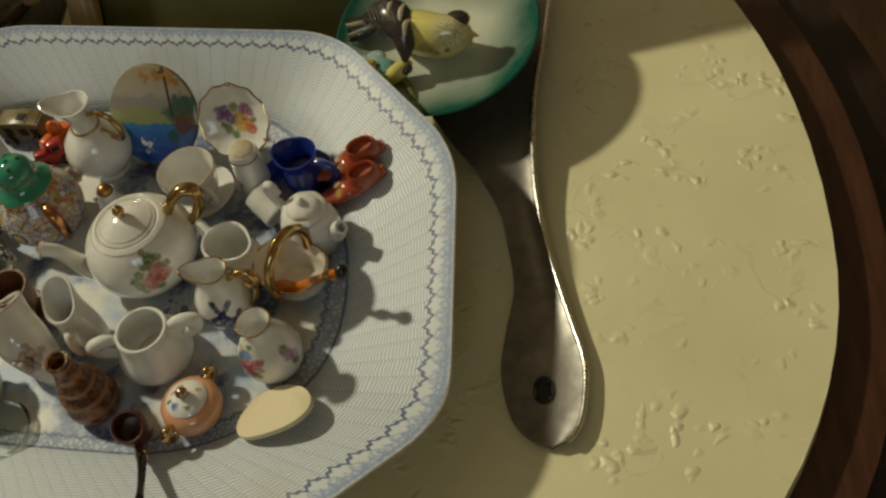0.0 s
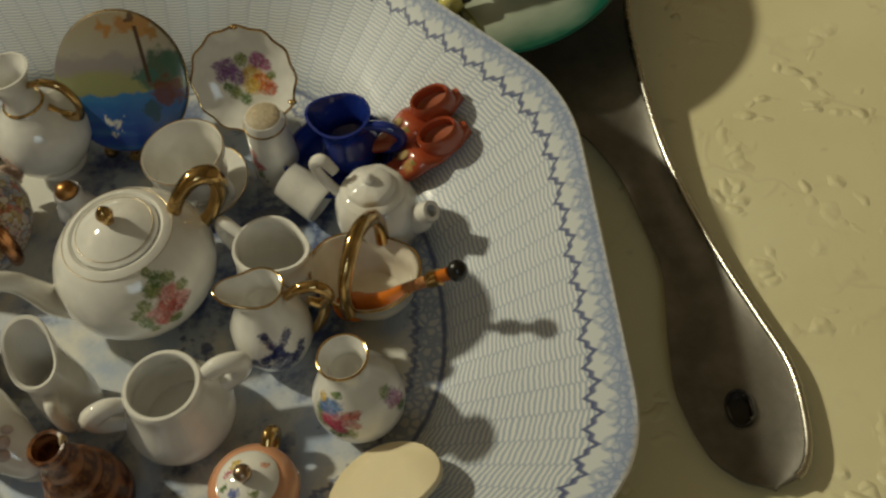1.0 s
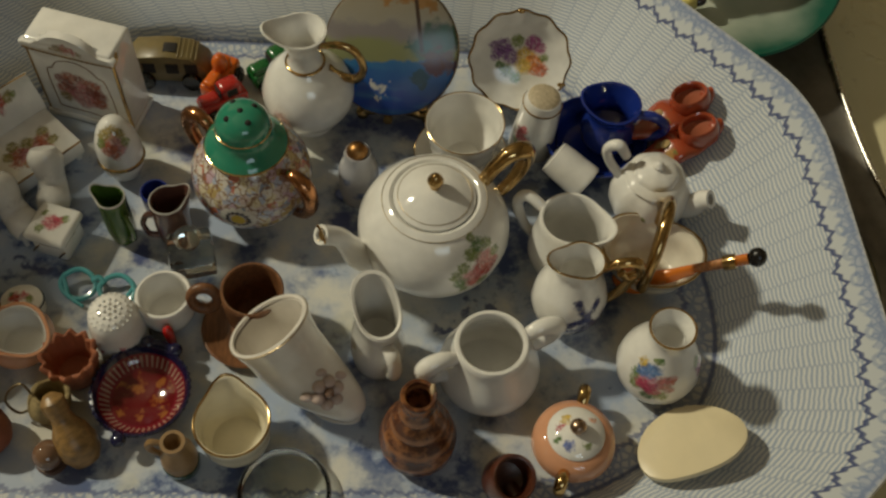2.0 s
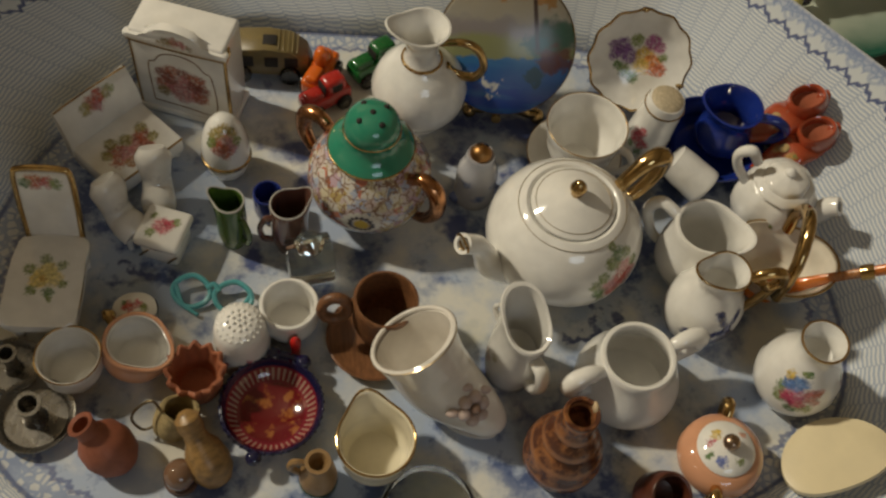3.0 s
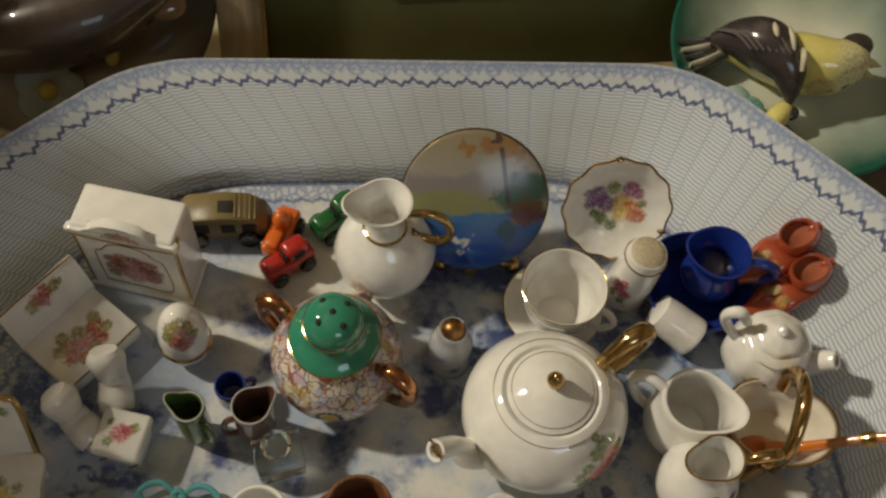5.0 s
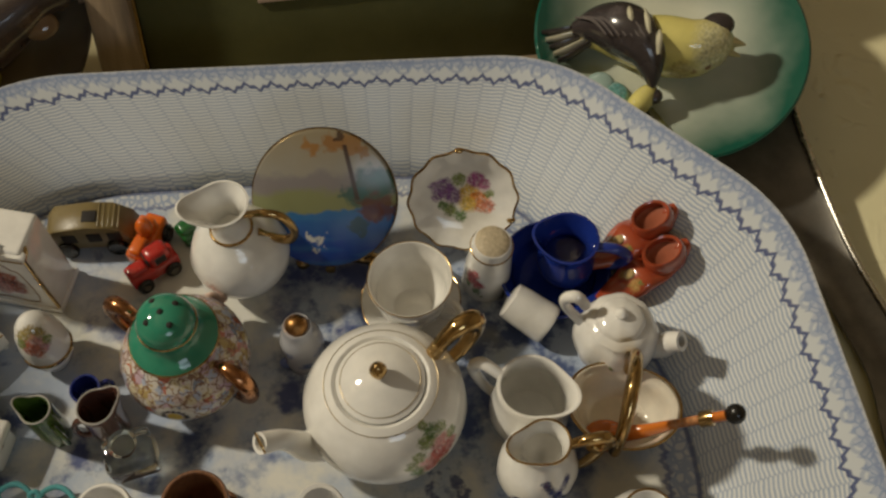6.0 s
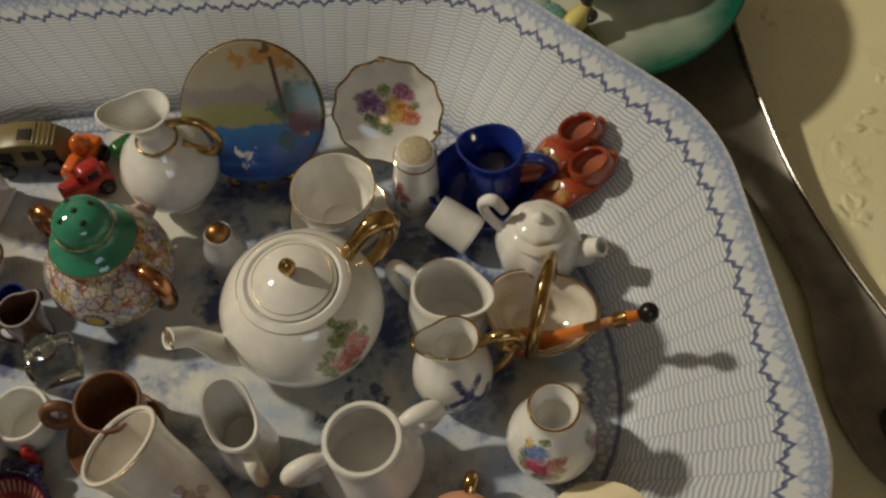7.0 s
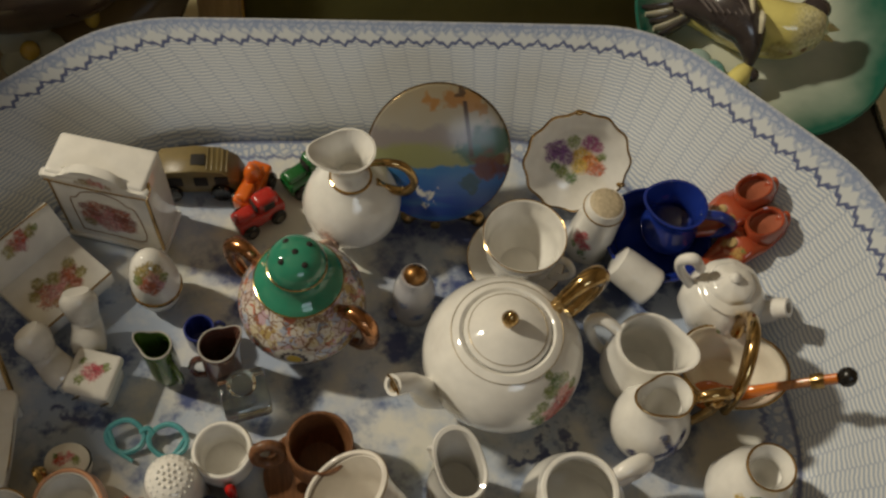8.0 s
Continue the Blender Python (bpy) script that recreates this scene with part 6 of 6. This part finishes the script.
def little_jugs():
    for name, label, x, y, r, h, paint in (("green_jug", "tiny green glazed jug with a pouring lip", -217.7, 272.0, 4.6, 15.5, porcelain("moss_green_glaze", (0.07, 0.13, 0.025), (), 0.14)),
                                          ("brown_jug", "tiny brown glazed jug with a pouring lip", -200.9, 269.8, 5.6, 15.5, porcelain("cocoa_glaze", (0.12, 0.055, 0.04), (), 0.16))):
        t = thing(name, label, "jug", x, y)
        sh = lip(150 if name == "green_jug" else 28, 2.6, 0.45, 1.2, 8, h)
        part("body", lathe(cup_profile(r * 0.8, r, r * 0.98, h, 0.8, 0.35, 0.5), 36, sh), paint, t)
        part("rim", ring_tube(r * 0.93, h + 0.2, 0.3, 36, sh), porcelain("pale_rim", tuple(0.4 + c for c in (0.05, 0.03, 0.0))), t, "pale worn rim")
        ang = -50 if name == "green_jug" else 190
        part("handle", tube(loop_handle(r * 0.95, h * 0.75, r, h * 0.22, 3.2, 0.9, ang), 8, 5), paint, t)
    b = thing("blue_mug", "tiny cobalt blue glazed mug", "mug", -206.9, 280.6)
    cobalt = porcelain("deep_blue_glaze", (0.02, 0.035, 0.20), [((0, -4.6, 5), 1.6, (0.06, 0.10, 0.3))])
    part("cup", lathe(cup_profile(3.8, 4.6, 4.6, 10.5, 0.8, 0.4, 0.5), 32), cobalt, b)
    part("handle", tube(loop_handle(4.4, 8.5, 4.4, 3, 2.8, 0.8, 20), 8, 5), cobalt, b)
    g = thing("glass_bottle", "small square clear glass bottle with a round stopper", "bottle", -195.5, 260.0, FLOOR, 8)
    part("body", rbox((11.5, 9.5, 9.5), (0, 0, 4.8), 1.2), M_GLASS, g)
    part("neck", lathe([(0, 9.4), (2.4, 9.5), (2.2, 10.6), (3.4, 11.4), (3.5, 12.4), (2.4, 13.2), (0, 13.4)], 24), M_GLASS, g)


def egg_box():
    t = thing("egg_box", "white china egg-shaped box with gilt band and painted bouquet", "egg box", -219.0, 297.5, FLOOR + 0.3, rx=-4)
    blobs = [((-2.6, -4.6, 17.4), 2.4, (0.34, 0.27, 0.08)), ((2.4, -4.4, 17.6), 2.4, (0.34, 0.26, 0.08)), ((0.2, -4.0, 18.6), 2.0, (0.40, 0.30, 0.10)), ((0.8, -5.8, 15.8), 2.4, (0.56, 0.26, 0.25)), ((-2.0, -6.2, 14.6), 2.3, (0.50, 0.13, 0.07)), ((3.0, -5.8, 14.8), 2.0, (0.54, 0.26, 0.27)), ((0.6, -6.8, 13.2), 2.0, (0.48, 0.15, 0.10)), ((-4.0, -5.0, 15.6), 1.6, LEAF), ((4.4, -4.6, 15.6), 1.5, LEAF)]
    part("lower", lathe([(0, 0), (4.4, 0), (5, 0.5), (5.2, 1.4), (6.8, 3.2), (7.5, 5.4), (7.5, 6.4), (0, 6.4)], 40), M_WHITE, t)
    part("band", ring_tube(7.5, 6.6, 0.6, 40), M_GOLD, t)
    part("upper", lathe([(0, 6.6), (7.5, 6.9), (7.7, 8.6), (7.5, 11), (6.7, 14.4), (5.2, 17.4), (3.2, 19.4), (1.4, 20.2), (0, 20.4)], 44), porcelain("bouquet_china", WHITE, blobs), t)


def wardrobe():
    t = thing("wardrobe", "white china miniature wardrobe with gilt edges and painted panel", "ornamental wardrobe", -228.9, 325.7, FLOOR, -21)
    deep, rust, rose, olive = (0.26, 0.07, 0.05), (0.40, 0.11, 0.06), (0.52, 0.20, 0.20), (0.30, 0.22, 0.10)
    blobs = [((x, -6.8, z), r, c) for x, z, r, c in ((-5.4, 14, 2.8, rust), (-5.0, 18.4, 2.6, deep), (-2.6, 20.6, 2.2, rust), (1.0, 20.0, 2.4, deep), (4.6, 18.4, 2.8, rust), (6.0, 14.4, 2.6, deep), (0.4, 16.2, 2.8, rose), (-2.4, 12.4, 2.8, rose), (2.6, 11.4, 3.0, rose), (-0.4, 9.2, 2.4, (0.55, 0.27, 0.26)), (5.2, 10.6, 2.4, rust), (-6.2, 10.6, 2.2, olive), (-3.6, 16.4, 2.2, deep), (3.6, 15.2, 2.2, deep),
                                                       (0, 34.0, 2.0, rust), (2.4, 33.6, 1.7, rose), (-2.4, 33.6, 1.8, olive), (-4.6, 33, 1.2, olive), (4.6, 33, 1.2, olive))]
    china = porcelain("panel_painted_china", WHITE, blobs)
    part("body", rbox((28.5, 13.5, 34), (0, 0, 17), 1.1, None, 3), china, t)
    pts = [(-14.9, 0), (-15.1, 2.2), (-9.4, 2.8), (-6.4, 6.0), (0, 7.6), (6.4, 6.0), (9.4, 2.8), (15.1, 2.2), (14.9, 0)]
    bm = slab([(q.x, q.y) for q in smooth_path([(x, y, 0, 1) for x, y in pts], 4)], -1.4, 1.4, 0.7)
    bmesh.ops.transform(bm, matrix=Matrix.Translation((0, -6.3 * MM, 30.8 * MM)) @ pose(0, 0, 0, 90), verts=bm.verts)
    part("cornice", bm, china, t, "arched front cornice with a painted spray")
    part("base", rbox((30, 14.8, 2.6), (0, 0, 1.35), 0.7), M_WHITE, t)
    part("gilt_cornice", tube([(-14.4, -7.75, 31.0, 0.22), (-6, -7.8, 30.7, 0.25), (6, -7.8, 30.7, 0.25), (14.4, -7.75, 31.0, 0.22)], 6, 3), M_GOLD, t)
    part("gilt_corner", tube([(14.9, -7.2, 31.0, 0.5), (15.0, -5.2, 32.4, 0.65), (14.6, -3.6, 33.2, 0.4)], 8, 3), M_GOLD, t)
    for x in (-14.1, 14.2):
        part("gilt_edge", tube([(x, -6.5, 2.8, 0.55 if x > 0 else 0.3), (x, -6.6, 16, 0.6 if x > 0 else 0.3), (x, -6.5, 30.4, 0.5 if x > 0 else 0.3)], 8, 3), M_GOLD, t)
    arch = [(-9.6, -6.75, 5.6, 0.2), (-9.6, -6.75, 21, 0.2), (-7.4, -6.75, 23.2, 0.2), (-5.0, -6.75, 26.4, 0.2), (0, -6.75, 27.8, 0.2), (5.0, -6.75, 26.4, 0.2), (7.4, -6.75, 23.2, 0.2), (9.6, -6.75, 21, 0.2), (9.6, -6.75, 5.6, 0.2), (0, -6.75, 5.2, 0.2)]
    part("panel_line", tube(arch, 6, 4, True), gilt("faded_line_gilding", (0.34, 0.22, 0.12), 0.45), t, "thin gilt panel line")


def settee():
    t = thing("settee", "white china miniature settee with painted roses and gilt edges", "ornamental settee", -250.2, 304.7, FLOOR, 41)
    rust, rose, olive = (0.45, 0.12, 0.07), (0.55, 0.22, 0.24), (0.34, 0.30, 0.11)
    blobs = [((x, y, 8.5), r, c) for x, y, r, c in ((-4.6, -2.6, 2.8, rust), (-6.2, -6.0, 2.4, rust), (-2.0, -5.6, 2.8, rose), (1.8, -4.4, 3.0, rose), (5.0, -3.0, 2.6, rust), (3.8, -7.0, 2.4, rust), (0.2, -1.2, 2.2, olive), (-4.0, 0.8, 2.0, olive), (6.6, -0.4, 1.9, olive), (-7.6, -2.0, 1.8, olive), (0.6, -8.4, 2.0, olive), (-3.6, -8.8, 1.9, (0.42, 0.2, 0.08)), (7.4, -5.6, 1.8, olive))]
    blobs += [((x, 10.6 + 0.6 * dz, 16.5 + dz), r, c) for x, dz, r, c in ((-1.8, 0, 2.2, rust), (1.4, 0.6, 2.2, (0.50, 0.09, 0.06)), (-4.4, -0.4, 1.9, olive), (4.4, 0.4, 1.9, olive), (0, -1.6, 1.6, rose), (6.2, 0.4, 1.1, LEAF))]
    china = porcelain("settee_china", WHITE, blobs)
    part("seat", rbox((27, 21, 6.2), (0, -2, 5.4), 1.1), china, t)
    side = [(7.0, 4.6), (7.0, 8.4), (7.8, 12.6), (10.6, 17.4), (12.0, 19.4), (13.6, 19.0), (12.8, 16.4), (10.8, 12.4), (10.0, 4.6)]
    bm = slab([(q.x, q.y) for q in smooth_path([(x, y, 0, 1) for x, y in side + side[:1]], 3)[:-1]], -13.6, 13.6, 0.5)
    turn = Matrix(((0, 0, 1, 0), (1, 0, 0, 0), (0, 1, 0, 0), (0, 0, 0, 1)))
    bmesh.ops.transform(bm, matrix=turn, verts=bm.verts)
    part("backrest", bm, china, t, "low flared backrest with a painted spray")
    part("gilt_front", tube([(-13.2, -12.3, 8.0, 0.3), (0, -12.6, 8.2, 0.38), (13.2, -12.3, 8.0, 0.3)], 8, 4), M_GOLD, t)
    part("gilt_fold", tube([(-13.2, 7.7, 11.6, 0.16), (0, 7.7, 11.6, 0.2), (13.2, 7.7, 11.6, 0.16)], 6, 4), gilt("faded_line_gilding", (0.34, 0.22, 0.12), 0.45), t)
    part("gilt_top", tube([(-13.4, 12.2, 19.5, 0.3), (-6, 12.4, 19.7, 0.25), (6, 12.4, 19.7, 0.25), (13.4, 12.2, 19.5, 0.3)], 8, 4), M_GOLD, t)
    for x in (-11.5, 11.5):
        for y in (-10, 6):
            part("leg", lathe([(0, 0), (1.2, 0), (1.5, 1.2), (1.9, 2.6), (0, 2.8)], 16, at=(x, y, 0)), M_WHITE, t)


def rose_chair():
    t = thing("rose_chair", "white china chair with yellow rose seat and gilt-edged back", "ornamental chair", -269.5, 254.9, FLOOR, -6)
    blobs = [((0.2, 1.5, 11.1), 3.4, (0.82, 0.68, 0.24)), ((-1.8, -0.4, 11.1), 2.6, (0.80, 0.62, 0.18)), ((2.4, 0.4, 11.1), 2.6, (0.82, 0.70, 0.30)), ((-0.4, 0.2, 11.1), 1.1, (0.58, 0.36, 0.10)), ((0.8, 3.6, 11.1), 2.0, (0.80, 0.68, 0.28)), ((-4.6, 3.2, 11.1), 1.7, LEAF), ((-0.6, 6.6, 11.1), 1.6, (0.34, 0.38, 0.2)), ((4.4, 4.6, 11.1), 1.5, (0.34, 0.38, 0.2)), ((-3.4, -3.6, 11.1), 1.6, LEAF), ((1.6, -4.2, 11.1), 1.6, GREEN), ((5.2, -1.6, 11.1), 1.3, LEAF), ((2.0, -6.2, 11.1), 1.0, LEAF)]
    seat = [(-8.6, 14), (8.8, 14.6), (10.4, 6), (10.6, -10), (9.4, -14.2), (0, -15), (-9.6, -14.4), (-10.6, -10), (-10.2, 6)]
    part("seat", slab([(q.x, q.y) for q in smooth_path([(x, y, 0, 1) for x, y in seat + seat[:1]], 4)[:-1]], 8.2, 11.2, 1.0), porcelain("yellow_rose_china", WHITE, blobs), t)
    back = rbox((15, 2.4, 22), (0, 0, 11), 1.0)
    place = pose(0.5 * MM, 15.5 * MM, 10 * MM, -16)
    bmesh.ops.transform(back, matrix=place, verts=back.verts)
    part("backrest", back, porcelain("chair_back_china", WHITE, [((-2, 19, 28.5), 2.4, (0.5, 0.12, 0.06)), ((1.6, 19, 28.8), 2.0, (0.46, 0.06, 0.05)), ((4, 19, 28), 1.8, LEAF), ((-4.4, 19, 28), 1.6, GREEN)]), t)
    bm = tube([(-7.6, -0.6, 0, 0.9), (-8.0, -0.6, 12, 0.9), (-7.6, -0.6, 21, 0.9), (-5.5, -0.6, 22.6, 0.9), (0, -0.6, 23, 0.9), (5.5, -0.6, 22.6, 0.9), (7.6, -0.6, 21, 0.9), (8.0, -0.6, 12, 0.9), (7.6, -0.6, 0, 0.9)], 10, 5)
    bmesh.ops.transform(bm, matrix=place, verts=bm.verts)
    part("gilt_frame", bm, M_GOLD, t, "bright gilt back frame")
    for x in (-10.3, 10.3):
        part("gilt_edge", tube([(x * 0.98, 6, 10.4, 0.4), (x * 1.02, -6, 10.5, 0.45), (x * 0.96, -12.6, 10.4, 0.4)], 8, 4), M_GOLD, t)
    for x in (-7.5, 7.5):
        for y in (-11.5, 12):
            part("leg", lathe([(0, 0), (1.3, 0), (1.5, 2), (1.9, 6), (2.3, 8.6), (0, 8.8)], 16, at=(x, y, 0)), M_WHITE, t)


def curled_chairs():
    for x, y, turn, label in ((-239.4, 284.9, 2, "tiny white china chair with a curled tall back"), (-248.8, 276.0, 40, "tiny white china chair with a curled back beside a stool")):
        t = thing("curled_chair", label, "ornamental chair", x, y, FLOOR, turn, "white china chairs")
        china = porcelain("grey_sprig_china", (0.70, 0.68, 0.64), [((0, 3.0, 13), 2.2, (0.40, 0.34, 0.40)), ((1.4, 2.6, 15), 1.2, (0.44, 0.40, 0.3))])
        part("seat", tube([(0, -5.2, 5.4, 4.0), (0, -2.5, 6.4, 4.4), (0, 1.4, 6.8, 4.0), (0, 4.0, 9.6, 3.7), (0, 4.6, 13.6, 4.2), (0, 5.6, 17.2, 4.6), (0, 7.0, 19.4, 3.2)], 18, 6, flat=1.2), china, t)
        for dx in (-2.6, 2.6):
            for dy in (-4, 3):
                part("leg", lathe([(0, 0), (0.9, 0), (1.0, 2), (1.3, 4.4), (0, 4.6)], 12, at=(dx, dy, 0)), china, t)
    s = thing("rose_stool", "white china cube stool with a painted rose on top", "ornamental stool", -237.5, 270.8, FLOOR, -22)
    part("cushion", rbox((14, 14, 3.4), (0, 0, 10.4), 1.5, None, 3), porcelain("pink_rose_china", WHITE, [((0, 0, 12), 2.8, PINK), ((1.4, 1.2, 12), 1.6, (0.52, 0.08, 0.12)), ((3.6, 2.4, 12), 1.3, LEAF), ((-2.8, -3.0, 12), 1.5, LEAF), ((-3.6, 2.6, 12), 1.0, LEAF)]), s)
    part("base", rbox((11.6, 11.6, 8.6), (0, 0, 4.4), 1.4), M_WHITE, s)
    part("gilt_line", tube([(6.3 * math.cos(a) * (1.12 if k % 2 else 1), 6.3 * math.sin(a) * (1.12 if k % 2 else 1), 8.7, 0.3) for k, a in [(k, 2 * math.pi * k / 8) for k in range(8)]], 6, 3, True), M_GOLD, s)
    for x in (-4.4, 4.4):
        part("scroll", tube([(x - 1.6, -6.1, 2, 0.3), (x, -6.2, 4.6, 0.35), (x + 1.6, -6.1, 6.6, 0.3)], 6, 4), M_GOLD, s)


def toy_car(name, label, x, y, turn, paint, length, height, cab, group="toy cars"):
    t = thing(name, label, "toy car", x, y, FLOOR, turn, group)
    L, W = length, length * 0.42
    body = rbox((L, W, height * 0.45), (0, 0, height * 0.42), height * 0.10, None, 3)
    part("body", body, paint, t)
    part("bonnet", rbox((L * 0.4, W * 0.66, height * 0.36), (-L * 0.28, 0, height * 0.62), height * 0.1, None, 3), paint, t)
    if cab:
        part("cabin", rbox((L * 0.46, W * 0.86, height * 0.5), (L * 0.17, 0, height * 0.80), height * 0.15, None, 3), paint, t)
        for s in (-1, 1):
            # dark slabs on the closed cabin paint the shade of its openings
            part("window", rbox((L * 0.22, 0.5, height * 0.24), (L * 0.17, s * W * 0.43, height * 0.84), 0.15), M_HOLE_SHADE, t)
        part("windscreen", rbox((0.5, W * 0.6, height * 0.24), (-L * 0.06, 0, height * 0.84), 0.15), M_HOLE_SHADE, t)
    else:
        part("seat_back", rbox((L * 0.16, W * 0.8, height * 0.45), (L * 0.2, 0, height * 0.78), height * 0.1), paint, t)
        part("driver_block", ball(height * 0.24, (L * 0.06, 0, height * 0.86), (1, 1, 1.3), 12, 8), paint, t)
    for sx in (-0.3, 0.3):
        for s in (-1, 1):
            bm = lathe([(0, -1.1), (height * 0.22, -1.1), (height * 0.25, -0.6), (height * 0.25, 0.6), (height * 0.22, 1.1), (0, 1.1)], 20)
            bmesh.ops.transform(bm, matrix=Matrix.Translation(Vector((sx * L, s * W * 0.52, height * 0.26)) * MM) @ pose(0, 0, 0, 90), verts=bm.verts)
            w = part("wheel", bm, M_BLACK, t)
            hub = lathe([(0, -1.25), (height * 0.11, -1.25), (height * 0.11, 1.25), (0, 1.25)], 12)
            bmesh.ops.transform(hub, matrix=Matrix.Translation(Vector((sx * L, s * W * 0.52, height * 0.26)) * MM) @ pose(0, 0, 0, 90), verts=hub.verts)
            part("hub", hub, M_PEWTER, w)


def tan_wagon():
    t = thing("tan_wagon", "tan tinplate toy wagon with black wheels and cut-out windows", "toy car", -204.9, 338.1, FLOOR, -6, "toy cars")
    tan = plain("tan_paint", (0.20, 0.15, 0.06), 0.35, 0.3)
    pts = [(-13.5, 2.6), (-13.8, 9.5), (-11, 12.6), (0, 13.6), (8, 12.6), (13, 8.6), (14.5, 4), (14.5, 2.6)]
    bm = slab(pts, -5.2, 5.2, 0.9)
    bmesh.ops.transform(bm, matrix=pose(0, 0, 0, 90), verts=bm.verts)
    part("body", bm, tan, t)
    for x in (-6.5, 1.5, 8):
        # dark slabs on the solid body give the windows their inner shade
        part("window", rbox((4.4, 0.5, 4.0), (x, -5.3, 8.6), 0.2), M_HOLE_SHADE, t)
    part("roof_window", rbox((4.6, 4.2, 0.5), (1.0, -0.6, 13.5), 0.2), M_HOLE_SHADE, t)
    for k in range(5):
        part("roof_rib", rbox((0.5, 8.6, 0.4), (4 + k * 1.5, 0, 13.2 - k * 0.32), 0.1), tan, t)
    for x in (-8.5, 7.5):
        for s in (-1, 1):
            bm = lathe([(0, -1.2), (3.0, -1.2), (3.4, -0.6), (3.4, 0.6), (3.0, 1.2), (0, 1.2)], 22)
            bmesh.ops.transform(bm, matrix=Matrix.Translation(Vector((x, s * 5.6, 3.4)) * MM) @ pose(0, 0, 0, 90), verts=bm.verts)
            part("wheel", bm, M_BLACK, t)


big_teapot()
pepper_pot()
ewer()
lake_disc()
floral_saucer()
scent_bottle()
teacup()
thimbles()
blue_set()
clog(-35.5, 299.5, FLOOR + 10.5, 22, "rust red glazed china clog with painted toe")
clog(-34.5, 288.5, FLOOR + 8.0, 20, "rust red glazed china clog beside its pair")
small_whites()
milk_jug()
gilt_basket()
delft_jug()
flower_vase()
sugar_bowl()
slim_pitcher()
china_boot()
wood_cup()
left_pots()
candlestick(-278.7, 233.5, 150, "dull pewter chamberstick with a ring handle", 0.95)
candlestick(-272.0, 218.3, 172, "dull pewter chamberstick on the dish edge", 1.22)
wicker()
enamel_dish()
cream_cup()
brown_vase()
peach_pot()
oddments()
little_jugs()
egg_box()
wardrobe()
settee()
rose_chair()
curled_chairs()
tan_wagon()
toy_car("orange_car", "bright orange toy car tipped nose down", -188.1, 331.4, 62, porcelain("orange_paint", (0.66, 0.13, 0.01), (), 0.25), 17, 12, False)
toy_car("red_car", "glossy red toy car with black wheels", -187.2, 321.7, 28, porcelain("red_paint", (0.42, 0.02, 0.015), (), 0.2), 17, 11, True)
toy_car("green_car", "dark green toy car with black wheels", -170.1, 334.8, 30, porcelain("green_paint", (0.01, 0.11, 0.025), (), 0.22), 18, 11.5, True)
